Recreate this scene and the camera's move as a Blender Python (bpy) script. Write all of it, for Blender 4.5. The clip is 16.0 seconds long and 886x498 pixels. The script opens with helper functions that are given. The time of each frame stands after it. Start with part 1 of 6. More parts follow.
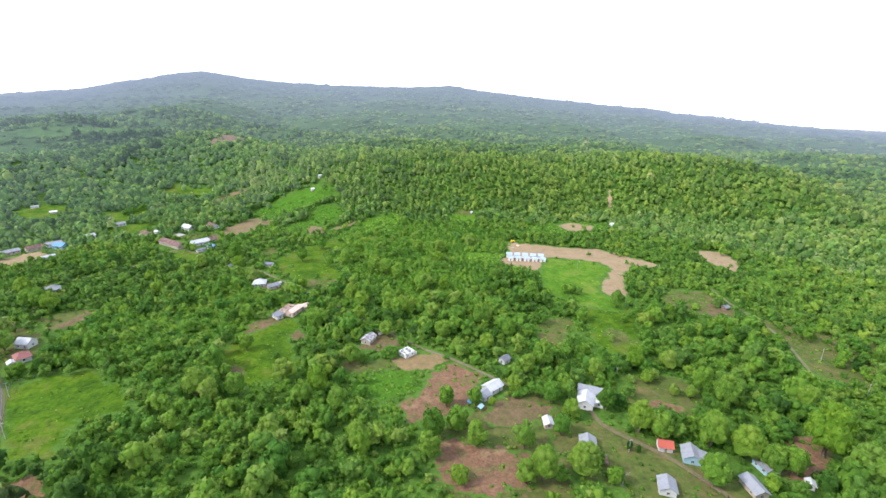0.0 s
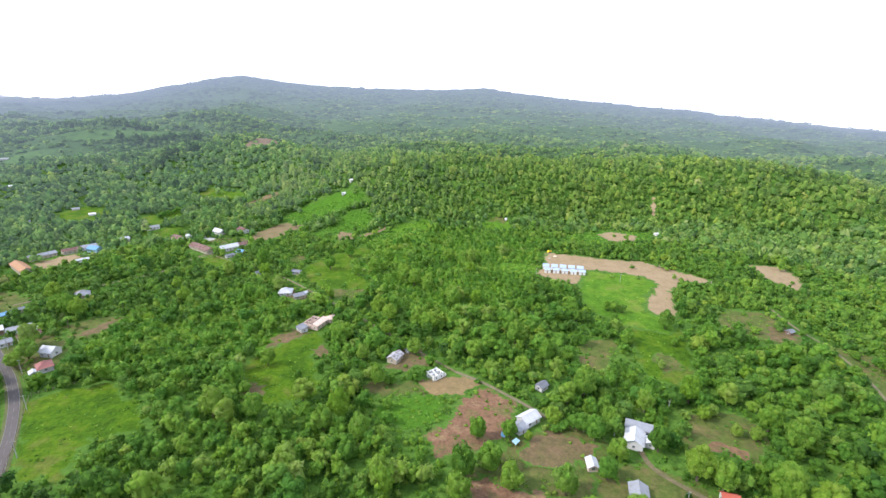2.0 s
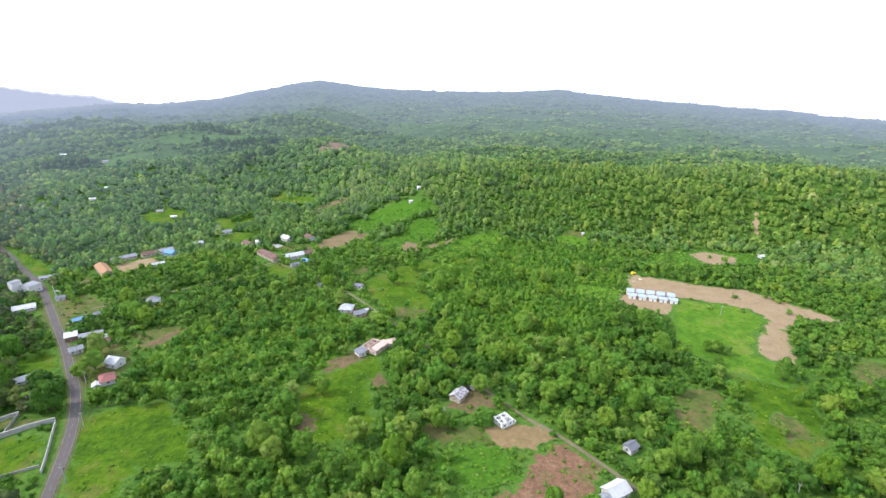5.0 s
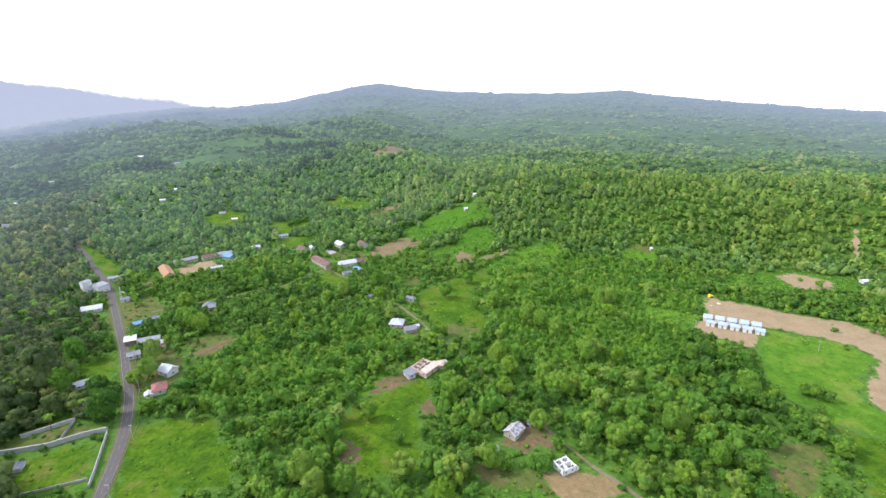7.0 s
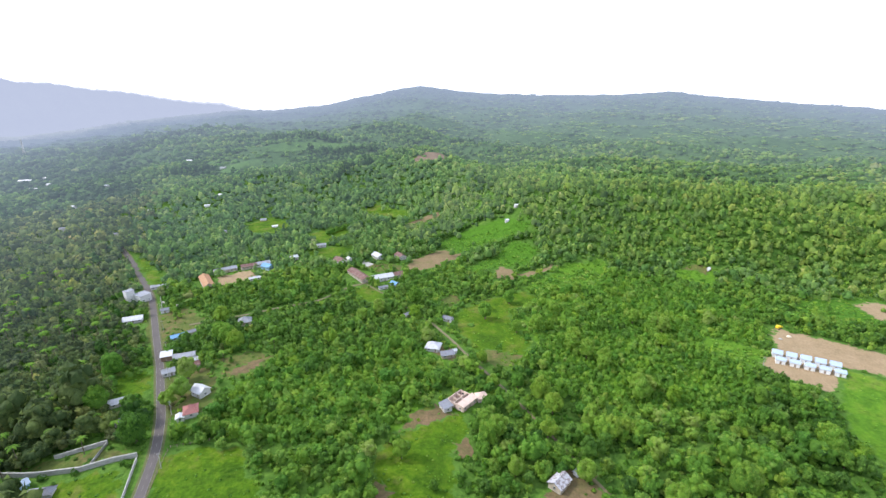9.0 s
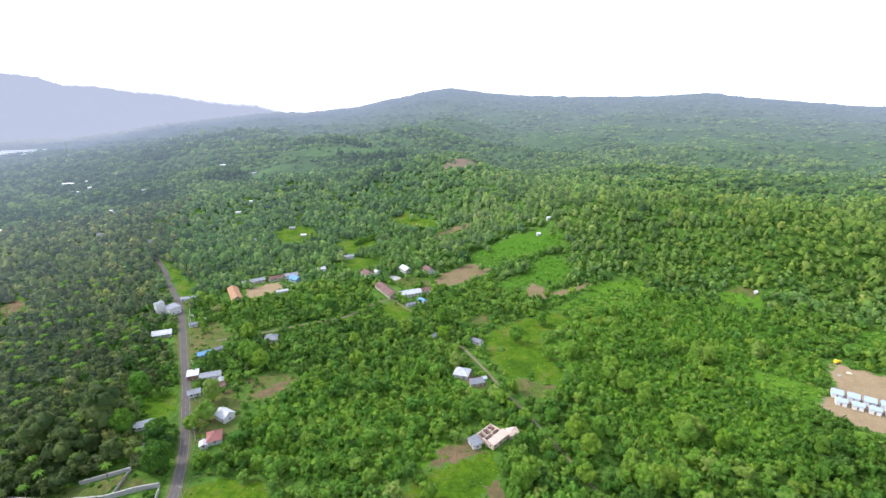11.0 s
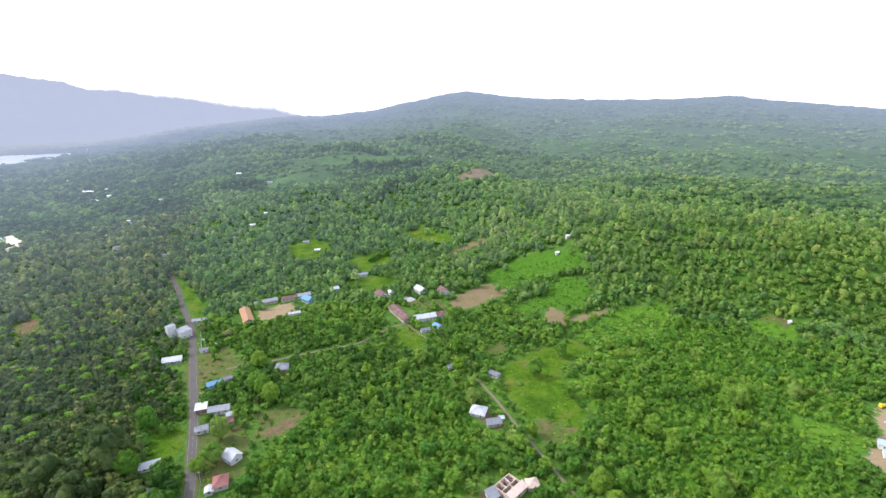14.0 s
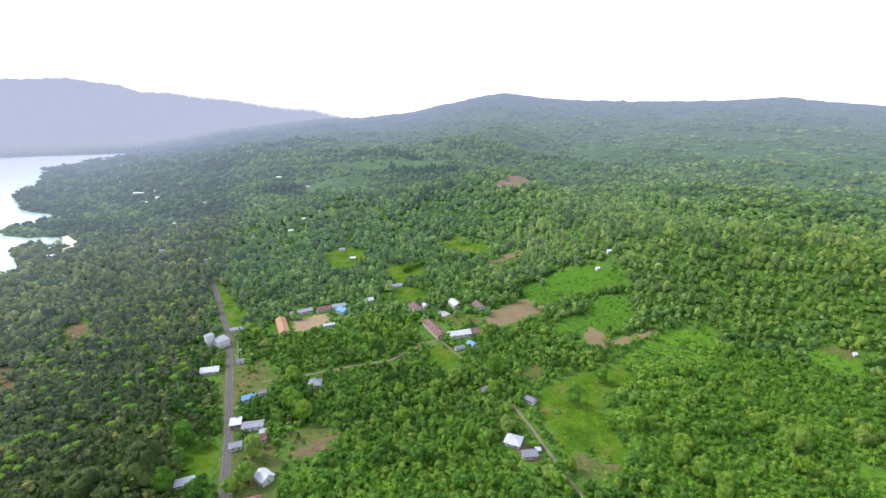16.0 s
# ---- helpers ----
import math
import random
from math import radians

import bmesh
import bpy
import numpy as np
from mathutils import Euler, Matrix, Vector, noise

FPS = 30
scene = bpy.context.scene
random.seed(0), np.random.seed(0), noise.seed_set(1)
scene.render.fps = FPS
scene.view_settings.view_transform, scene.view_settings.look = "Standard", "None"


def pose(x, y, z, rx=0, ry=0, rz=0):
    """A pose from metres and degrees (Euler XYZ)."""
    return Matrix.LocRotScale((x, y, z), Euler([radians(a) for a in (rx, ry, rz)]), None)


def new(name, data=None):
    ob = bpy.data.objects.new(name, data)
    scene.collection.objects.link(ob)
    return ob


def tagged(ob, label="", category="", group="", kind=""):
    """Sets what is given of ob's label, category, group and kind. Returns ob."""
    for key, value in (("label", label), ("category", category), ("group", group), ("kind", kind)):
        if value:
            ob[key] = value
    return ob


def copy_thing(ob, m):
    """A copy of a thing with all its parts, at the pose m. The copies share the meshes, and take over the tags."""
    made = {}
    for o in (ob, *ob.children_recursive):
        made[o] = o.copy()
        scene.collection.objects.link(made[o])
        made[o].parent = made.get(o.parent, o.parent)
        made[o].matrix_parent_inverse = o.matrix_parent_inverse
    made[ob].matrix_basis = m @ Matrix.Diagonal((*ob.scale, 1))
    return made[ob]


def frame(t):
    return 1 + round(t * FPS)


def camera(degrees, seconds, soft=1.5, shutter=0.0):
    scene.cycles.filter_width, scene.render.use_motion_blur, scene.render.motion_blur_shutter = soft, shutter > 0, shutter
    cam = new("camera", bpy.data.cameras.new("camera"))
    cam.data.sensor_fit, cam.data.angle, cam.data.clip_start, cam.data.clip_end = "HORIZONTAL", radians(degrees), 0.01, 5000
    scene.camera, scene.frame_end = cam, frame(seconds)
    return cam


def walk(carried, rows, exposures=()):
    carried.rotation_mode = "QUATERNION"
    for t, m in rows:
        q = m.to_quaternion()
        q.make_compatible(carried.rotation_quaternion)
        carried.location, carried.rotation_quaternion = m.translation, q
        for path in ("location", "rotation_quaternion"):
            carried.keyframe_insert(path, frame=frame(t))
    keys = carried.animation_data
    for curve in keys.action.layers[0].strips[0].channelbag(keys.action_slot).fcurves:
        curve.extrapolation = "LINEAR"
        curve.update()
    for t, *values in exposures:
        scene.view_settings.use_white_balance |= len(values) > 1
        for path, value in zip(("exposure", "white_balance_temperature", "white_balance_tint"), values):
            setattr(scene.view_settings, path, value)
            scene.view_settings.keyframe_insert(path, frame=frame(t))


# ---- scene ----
cam = camera(87.05, 16.0, soft=1.45)
# seconds, place in metres, turn in degrees
PATH = [
    (0.0, -9.66, -76.33, 124.74, 72.443, -1.029, -20.856),
    (0.5, -8.07, -72.01, 125.00, 72.517, -0.975, -20.803),
    (1.0, -6.14, -67.37, 125.20, 72.531, -0.912, -19.962),
    (1.5, -4.57, -62.50, 125.11, 72.564, -0.867, -18.606),
    (2.0, -3.72, -57.80, 125.04, 72.655, -0.789, -16.885),
    (2.5, -2.77, -52.81, 125.11, 72.700, -0.685, -15.017),
    (3.0, -2.00, -47.72, 125.74, 72.633, -0.576, -13.142),
    (3.5, -1.68, -42.99, 126.33, 72.619, -0.525, -11.558),
    (4.0, -0.79, -38.23, 126.63, 72.701, -0.449, -10.264),
    (6.5, 1.17, -14.34, 130.13, 72.894, -0.119, -4.546),
    (7.0, 0.49, -9.69, 130.83, 72.964, -0.038, -2.035),
    (7.5, 0.40, -4.90, 132.24, 72.963, -0.005, -0.722),
    (8.0, 0.00, 0.00, 134.00, 72.940, 0.017, -0.005),
    (8.5, -0.26, 4.47, 135.81, 72.994, 0.118, 1.450),
    (9.0, -0.95, 8.65, 137.74, 73.107, 0.144, 2.733),
    (11.5, -4.83, 25.71, 149.19, 73.199, 0.232, 6.666),
    (12.0, -5.32, 28.59, 151.29, 73.234, 0.266, 6.994),
    (12.5, -5.82, 31.10, 153.44, 73.284, 0.279, 7.005),
    (13.0, -5.68, 33.76, 155.91, 73.275, 0.330, 7.052),
    (13.5, -6.13, 36.02, 158.46, 73.269, 0.325, 7.047),
    (14.0, -7.00, 38.89, 160.49, 73.327, 0.330, 7.975),
    (14.5, -8.21, 41.62, 162.49, 73.362, 0.350, 10.147),
    (15.0, -9.31, 44.13, 164.60, 73.414, 0.330, 11.201),
    (15.5, -9.74, 46.60, 167.12, 73.406, 0.337, 11.783),
    (16.0, -10.52, 49.19, 169.72, 73.400, 0.330, 12.313),
]
walk(cam, [(t, pose(*p)) for t, *p in PATH], [(0.0, 0.46, 6300, 13), (9.0, 0.43, 6260, 13), (13.0, 0.42, 6270, 13), (16.0, 0.33, 6230, 15)])

# ---- world and light ----
SUN_EL, SUN_AZ = 42.0, -85.0  # degrees; azimuth from +y towards +x
world = bpy.data.worlds.new("world")
scene.world = world
world.use_nodes = True
wn, wl = world.node_tree.nodes, world.node_tree.links
sky = wn.new("ShaderNodeTexSky")
sky.sky_type = "NISHITA"
sky.sun_disc = False
sky.sun_elevation, sky.sun_rotation = radians(SUN_EL), radians(SUN_AZ)
sky.air_density, sky.dust_density, sky.ozone_density = 1.0, 1.0, 1.0
wl.new(sky.outputs[0], wn["Background"].inputs[0])
wn["Background"].inputs[1].default_value = 0.06
# thin white cloud over the whole sky
veil = wn.new("ShaderNodeBackground")
veil.inputs[0].default_value, veil.inputs[1].default_value = (0.90, 0.97, 1.10, 1), 1.06
both = wn.new("ShaderNodeAddShader")
wl.new(wn["Background"].outputs[0], both.inputs[0])
wl.new(veil.outputs[0], both.inputs[1])
wl.new(both.outputs[0], wn["World Output"].inputs[0])
sun = new("sun", bpy.data.lights.new("sun", "SUN"))
sun.data.energy, sun.data.angle, sun.data.color = 3.1, radians(8), (1.0, 0.945, 0.83)
d = Vector((math.sin(radians(SUN_AZ)) * math.cos(radians(SUN_EL)), math.cos(radians(SUN_AZ)) * math.cos(radians(SUN_EL)), math.sin(radians(SUN_EL))))
sun.matrix_world = d.to_track_quat("Z", "Y").to_matrix().to_4x4()
scene.view_settings.exposure = 0.45

# ---- materials ----
def material(name, rough=0.9, spec=0.3, metal=0.0):
    m = bpy.data.materials.new(name)
    m.use_nodes = True
    b = m.node_tree.nodes["Principled BSDF"]
    b.inputs["Roughness"].default_value, b.inputs["Specular IOR Level"].default_value, b.inputs["Metallic"].default_value = rough, spec, metal
    return m, m.node_tree.nodes, m.node_tree.links, b


def noise_node(n, l, size, detail=4.0, rough=0.6, where=None):
    """Noise whose lumps are about that many metres wide."""
    tex = n.new("ShaderNodeTexNoise")
    tex.inputs["Scale"].default_value, tex.inputs["Detail"].default_value, tex.inputs["Roughness"].default_value = 1 / size, detail, rough
    if where is None:
        where = n.new("ShaderNodeNewGeometry").outputs["Position"]
    l.new(where, tex.inputs["Vector"])
    return tex.outputs["Fac"]


def ramp(n, l, fac, stops):
    r = n.new("ShaderNodeValToRGB")
    while len(r.color_ramp.elements) < len(stops):
        r.color_ramp.elements.new(0.5)
    for e, (p, c) in zip(r.color_ramp.elements, stops):
        e.position, e.color = p, (*c, 1)
    l.new(fac, r.inputs["Fac"])
    return r.outputs["Color"]


def mix(n, l, fac, a, b, kind="MIX"):
    m = n.new("ShaderNodeMix")
    m.data_type, m.blend_type = "RGBA", kind
    for socket, v in ((m.inputs[0], fac), (m.inputs[6], a), (m.inputs[7], b)):
        if hasattr(v, "is_linked"):
            l.new(v, socket)
        else:
            socket.default_value = v if isinstance(v, (int, float)) else (*v, 1)
    return m.outputs[2]


def bump(n, l, b, height, strength, distance):
    k = n.new("ShaderNodeBump")
    k.inputs["Strength"].default_value, k.inputs["Distance"].default_value = strength, distance
    l.new(height, k.inputs["Height"])
    l.new(k.outputs[0], b.inputs["Normal"])


def earthy(name, coarse, fine, size=9.0, grain=1.1, rough=0.95, relief=0.25, rim=False, mottle=1.0):
    """Ground, soil or grass: two scales of colour and a rough relief. With rim, weeds grow in from the edge."""
    m, n, l, b = material(name, rough, 0.1)
    big, small = noise_node(n, l, size, 5, 0.65), noise_node(n, l, grain, 5, 0.7)
    c = mix(n, l, 0.5, ramp(n, l, big, coarse), ramp(n, l, small, fine))
    tufts = noise_node(n, l, grain * 2.6, 6, 0.8)
    c = mix(n, l, mottle, c, ramp(n, l, tufts, [(0.30, (0.58, 0.62, 0.60)), (0.50, (1.0, 1.0, 1.0)), (0.72, (1.35, 1.25, 1.2))]), "MULTIPLY")
    if rim:
        a = n.new("ShaderNodeAttribute")
        a.attribute_name = "rim"
        weeds = n.new("ShaderNodeMath")
        weeds.operation = "MULTIPLY_ADD"
        l.new(noise_node(n, l, 4.5, 6, 0.75), weeds.inputs[0])
        weeds.inputs[1].default_value = 1.6
        l.new(a.outputs["Fac"], weeds.inputs[2])
        bare = ramp(n, l, weeds.outputs[0], [(0.92, (0, 0, 0)), (1.38, (1, 1, 1))])
        c = mix(n, l, bare, ramp(n, l, small, [(0.3, (0.045, 0.105, 0.015)), (0.7, (0.095, 0.185, 0.030))]), c)
    l.new(c, b.inputs["Base Color"])
    bump(n, l, b, small, 0.8, relief)
    return m


def painted(name, colour, worn, rough=0.6, metal=0.0, size=1.6, wear=(0.45, 0.75), spec=0.4):
    """Wall paint, plaster or roof sheet with blotches and streaks of wear."""
    m, n, l, b = material(name, rough, spec, metal)
    place = n.new("ShaderNodeTexCoord").outputs["Object"]
    big, small = noise_node(n, l, size, 6, 0.7, place), noise_node(n, l, 0.22, 3, 0.6, place)
    fac = ramp(n, l, big, [(wear[0], (0, 0, 0)), (wear[1], (1, 1, 1))])
    c = mix(n, l, fac, colour, worn)
    c = mix(n, l, 0.25, c, ramp(n, l, small, [(0.3, tuple(0.7 * v for v in colour)), (0.7, colour)]))
    l.new(c, b.inputs["Base Color"])
    bump(n, l, b, small, 0.2, 0.02)
    return m


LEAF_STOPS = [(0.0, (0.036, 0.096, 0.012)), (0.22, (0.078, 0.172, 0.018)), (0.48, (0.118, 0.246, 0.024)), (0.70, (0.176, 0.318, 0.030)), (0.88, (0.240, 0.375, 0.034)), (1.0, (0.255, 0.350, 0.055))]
# far hill leaves: haze painted into their colour, greyer and bluer
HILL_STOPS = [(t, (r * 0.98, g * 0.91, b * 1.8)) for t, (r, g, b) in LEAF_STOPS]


def add_haze_glow(n, l, surface, haze, start, end, most):
    """Haze painted as emission: a pale glow mixed over the surface, stronger with distance."""
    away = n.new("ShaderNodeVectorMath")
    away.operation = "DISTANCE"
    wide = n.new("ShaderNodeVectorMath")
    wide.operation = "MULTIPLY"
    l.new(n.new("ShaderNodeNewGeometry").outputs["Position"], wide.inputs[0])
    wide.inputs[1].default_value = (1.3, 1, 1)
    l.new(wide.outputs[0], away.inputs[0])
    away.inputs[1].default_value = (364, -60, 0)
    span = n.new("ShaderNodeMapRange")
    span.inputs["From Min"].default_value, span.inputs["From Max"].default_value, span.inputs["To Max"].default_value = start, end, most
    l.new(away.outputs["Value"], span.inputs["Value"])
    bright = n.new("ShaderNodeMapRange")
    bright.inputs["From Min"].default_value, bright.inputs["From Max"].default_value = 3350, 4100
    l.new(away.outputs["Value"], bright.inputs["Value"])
    haze_glow = n.new("ShaderNodeEmission")
    l.new(mix(n, l, bright.outputs[0], haze, tuple(max(v, w) for v, w in zip(haze, (0.42, 0.465, 0.56)))), haze_glow.inputs["Color"])
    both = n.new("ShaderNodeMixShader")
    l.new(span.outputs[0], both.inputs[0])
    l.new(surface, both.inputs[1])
    l.new(haze_glow.outputs[0], both.inputs[2])
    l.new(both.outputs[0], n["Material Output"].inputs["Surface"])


HAZE_GLOW = ((0.285, 0.340, 0.450), 690, 3400, 0.90)


def leafy(name, grain=0.9, far=False, stops=LEAF_STOPS, haze_glow=HAZE_GLOW):
    """Foliage: a tone for each tree, finer tones leaf by leaf, and light that passes through."""
    m, n, l, b = material(name, 0.7, 0.2)
    a = n.new("ShaderNodeAttribute")
    a.attribute_name = "tone"
    small, wide = noise_node(n, l, grain, 4, 0.75), noise_node(n, l, 60.0, 3, 0.5)
    value = a.outputs["Fac"]
    for fac, k, c in ((small, 0.7, -0.36), (wide, 0.5, -0.24)):
        add = n.new("ShaderNodeMath")
        add.operation = "MULTIPLY_ADD"
        l.new(fac, add.inputs[0])
        add.inputs[1].default_value = k
        l.new(value, add.inputs[2])
        shift = n.new("ShaderNodeMath")
        l.new(add.outputs[0], shift.inputs[0])
        shift.inputs[1].default_value = c
        value = shift.outputs[0]
    c = ramp(n, l, value, stops)
    kind = n.new("ShaderNodeAttribute")
    kind.attribute_name = "hue"
    c = mix(n, l, 1.0, c, ramp(n, l, kind.outputs["Fac"], [(0.0, (0.80, 0.94, 1.05)), (0.28, (1, 1, 1)), (0.62, (1, 1, 1)), (0.80, (1.12, 1.0, 1.5)), (0.92, (1.12, 1.06, 0.8)), (1.0, (1.14, 0.92, 1.2))]), "MULTIPLY")
    l.new(c, b.inputs["Base Color"])
    bump(n, l, b, small, 1.0, 0.7 if grain < 2 else 2.0)
    glow = n.new("ShaderNodeBsdfTranslucent")
    l.new(c, glow.inputs["Color"])
    both = n.new("ShaderNodeMixShader")
    both.inputs[0].default_value = 0.36
    l.new(b.outputs[0], both.inputs[1])
    l.new(glow.outputs[0], both.inputs[2])
    l.new(both.outputs[0], n["Material Output"].inputs["Surface"])
    # far foliage also gets the painted haze, as emission
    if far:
        add_haze_glow(n, l, both.outputs[0], *haze_glow)
    return m


CANOPY = leafy("canopy", 0.55, stops=[(t, (r * 0.95, g * 1.03, b * 1.15)) for t, (r, g, b) in LEAF_STOPS])
# blue raised in the leaf colours of distant woods to imitate haze
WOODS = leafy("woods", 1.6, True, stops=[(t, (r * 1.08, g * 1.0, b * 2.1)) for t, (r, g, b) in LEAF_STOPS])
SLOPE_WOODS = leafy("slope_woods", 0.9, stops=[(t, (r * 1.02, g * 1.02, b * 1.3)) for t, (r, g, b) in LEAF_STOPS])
RIDGE_WOODS = leafy("ridge_woods", 1.2, True, stops=[(t, (r * 1.15, g * 1.0, b * 1.6)) for t, (r, g, b) in LEAF_STOPS], haze_glow=(HAZE_GLOW[0], 480, 3400, 0.92))
# shore trees: browner leaves, plus smoke haze painted in as extra blue
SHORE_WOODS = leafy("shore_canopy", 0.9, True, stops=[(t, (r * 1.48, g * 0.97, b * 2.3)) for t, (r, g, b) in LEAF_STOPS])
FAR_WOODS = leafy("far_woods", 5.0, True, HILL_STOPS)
BARK = earthy("bark", [(0.3, (0.10, 0.075, 0.05)), (0.7, (0.20, 0.16, 0.12))], [(0.3, (0.08, 0.06, 0.04)), (0.7, (0.22, 0.18, 0.14))], 1.0, 0.2, mottle=0.3)
GROUND = earthy("undergrowth", [(0.3, (0.036, 0.092, 0.014)), (0.5, (0.066, 0.148, 0.020)), (0.62, (0.100, 0.185, 0.030)), (0.75, (0.130, 0.160, 0.050))], [(0.32, (0.026, 0.070, 0.010)), (0.68, (0.105, 0.195, 0.030))], 16, 2.0, relief=0.9)
GRASS = earthy("meadow_grass", [(0.38, (0.018, 0.052, 0.003)), (0.47, (0.046, 0.106, 0.004)), (0.54, (0.082, 0.136, 0.006)), (0.62, (0.140, 0.128, 0.038))], [(0.32, (0.024, 0.066, 0.004)), (0.5, (0.060, 0.132, 0.006)), (0.68, (0.110, 0.178, 0.014))], 16, 1.6, relief=0.8, rim=True)
LUSH = earthy("creeper_carpet", [(0.3, (0.046, 0.125, 0.010)), (0.5, (0.076, 0.180, 0.013)), (0.7, (0.125, 0.220, 0.020))], [(0.3, (0.034, 0.094, 0.009)), (0.7, (0.112, 0.215, 0.018))], 14, 1.8, relief=0.9, rim=True)
LAWN = earthy("lush_grass", [(0.34, (0.034, 0.108, 0.007)), (0.48, (0.066, 0.165, 0.009)), (0.56, (0.108, 0.190, 0.016)), (0.66, (0.175, 0.180, 0.046))], [(0.3, (0.034, 0.098, 0.009)), (0.7, (0.116, 0.215, 0.018))], 18, 2.0, relief=0.8, rim=True)
CROP = earthy("leafy_crop", [(0.3, (0.034, 0.104, 0.008)), (0.7, (0.074, 0.178, 0.013))], [(0.3, (0.022, 0.070, 0.006)), (0.7, (0.084, 0.190, 0.016))], 8, 1.6, relief=0.8, rim=True)
SCRUB = earthy("dry_scrub", [(0.32, (0.045, 0.090, 0.015)), (0.47, (0.081, 0.122, 0.023)), (0.56, (0.108, 0.108, 0.035)), (0.68, (0.176, 0.108, 0.068))], [(0.32, (0.041, 0.068, 0.015)), (0.68, (0.135, 0.126, 0.046))], 10, 1.8, relief=0.6, rim=True)
SOIL = earthy("red_brown_soil", [(0.36, (0.080, 0.122, 0.025)), (0.44, (0.150, 0.104, 0.048)), (0.50, (0.168, 0.090, 0.053)), (0.58, (0.205, 0.116, 0.072)), (0.66, (0.262, 0.185, 0.098))], [(0.32, (0.100, 0.060, 0.038)), (0.6, (0.195, 0.118, 0.076)), (0.75, (0.265, 0.185, 0.110))], 8, 1.0, relief=0.4, rim=True)
YARD = earthy("trodden_yard", [(0.3, (0.069, 0.096, 0.022)), (0.45, (0.110, 0.092, 0.040)), (0.62, (0.161, 0.104, 0.062)), (0.75, (0.193, 0.132, 0.088))], [(0.3, (0.078, 0.072, 0.029)), (0.7, (0.170, 0.120, 0.072))], 7, 1.0, rim=True)
TAN = earthy("tan_soil", [(0.34, (0.110, 0.130, 0.034)), (0.46, (0.170, 0.128, 0.066)), (0.70, (0.225, 0.165, 0.095))], [(0.3, (0.120, 0.090, 0.050)), (0.7, (0.230, 0.170, 0.100))], 9, 1.2, relief=0.3, rim=True, mottle=0.5)
STRAW = earthy("straw_litter", [(0.3, (0.150, 0.125, 0.050)), (0.5, (0.190, 0.130, 0.066)), (0.7, (0.260, 0.185, 0.090))], [(0.3, (0.120, 0.090, 0.045)), (0.7, (0.280, 0.205, 0.105))], 6, 0.8, rim=True, mottle=0.6)
DIRT = earthy("pale_graded_dirt", [(0.25, (0.170, 0.125, 0.070)), (0.45, (0.255, 0.185, 0.108)), (0.6, (0.300, 0.225, 0.140)), (0.75, (0.170, 0.165, 0.060))], [(0.3, (0.175, 0.125, 0.072)), (0.7, (0.310, 0.235, 0.145))], 8, 1.0, relief=0.1, rim=True, mottle=0.3)
LANE = earthy("trodden_lane", [(0.3, (0.100, 0.090, 0.045)), (0.7, (0.180, 0.140, 0.090))], [(0.3, (0.085, 0.095, 0.040)), (0.7, (0.200, 0.155, 0.100))], 4, 0.7, relief=0.06, mottle=0.8)
TRACK = earthy("track_dust", [(0.3, (0.120, 0.110, 0.062)), (0.7, (0.195, 0.160, 0.110))], [(0.3, (0.095, 0.105, 0.046)), (0.7, (0.225, 0.185, 0.130))], 5, 0.7, relief=0.06, mottle=0.4)
ASPHALT = earthy("asphalt", [(0.3, (0.085, 0.075, 0.074)), (0.7, (0.122, 0.108, 0.104))], [(0.3, (0.076, 0.068, 0.067)), (0.7, (0.132, 0.118, 0.112))], 7, 0.5, 0.85, 0.02, mottle=0.15)
VERGE = earthy("sandy_verge", [(0.3, (0.060, 0.100, 0.024)), (0.6, (0.120, 0.120, 0.055))], [(0.3, (0.055, 0.085, 0.024)), (0.7, (0.140, 0.130, 0.070))], 5, 0.6, relief=0.08)
SAND = earthy("beach_sand", [(0.3, (0.55, 0.48, 0.36)), (0.7, (0.66, 0.60, 0.47))], [(0.3, (0.52, 0.45, 0.34)), (0.7, (0.70, 0.63, 0.50))], 8, 1.0, mottle=0.2)
CONCRETE = painted("concrete", (0.36, 0.355, 0.335), (0.20, 0.195, 0.175), 0.9)
PAINT_LINE = painted("road_paint", (0.30, 0.29, 0.27), (0.11, 0.10, 0.10), 0.8, wear=(0.34, 0.56))
NEW_WALL = painted("fresh_white_wall", (0.74, 0.74, 0.73), (0.60, 0.59, 0.57), 0.8)
WHITE_WALL = painted("white_wall", (0.56, 0.55, 0.55), (0.34, 0.32, 0.30), 0.85)
CREAM_WALL = painted("cream_wall", (0.42, 0.36, 0.28), (0.25, 0.21, 0.16), 0.85)
PINK_WALL = painted("pink_wall", (0.60, 0.46, 0.39), (0.40, 0.29, 0.24), 0.85)
BLUE_WALL = painted("pale_blue_wall", (0.28, 0.46, 0.56), (0.34, 0.40, 0.42), 0.85)
TEAL_WALL = painted("teal_wall", (0.16, 0.40, 0.40), (0.30, 0.36, 0.34), 0.85)
BROWN_WALL = painted("brown_board_wall", (0.22, 0.14, 0.10), (0.14, 0.10, 0.08), 0.9)
BLOCK_WALL = painted("bare_block_wall", (0.66, 0.63, 0.58), (0.40, 0.38, 0.34), 0.95)
ZINC = painted("zinc_sheet", (0.27, 0.285, 0.32), (0.17, 0.155, 0.15), 0.65, 0.1, 2.2, (0.42, 0.8), 0.25)
OLD_ZINC = painted("weathered_zinc_sheet", (0.19, 0.205, 0.24), (0.12, 0.10, 0.095), 0.7, 0.1, 1.8, (0.40, 0.75), 0.25)
BRIGHT_ROOF = painted("bright_sheet_roof", (0.66, 0.66, 0.68), (0.48, 0.47, 0.47), 0.6, 0.0, 2.4, (0.45, 0.85), 0.25)
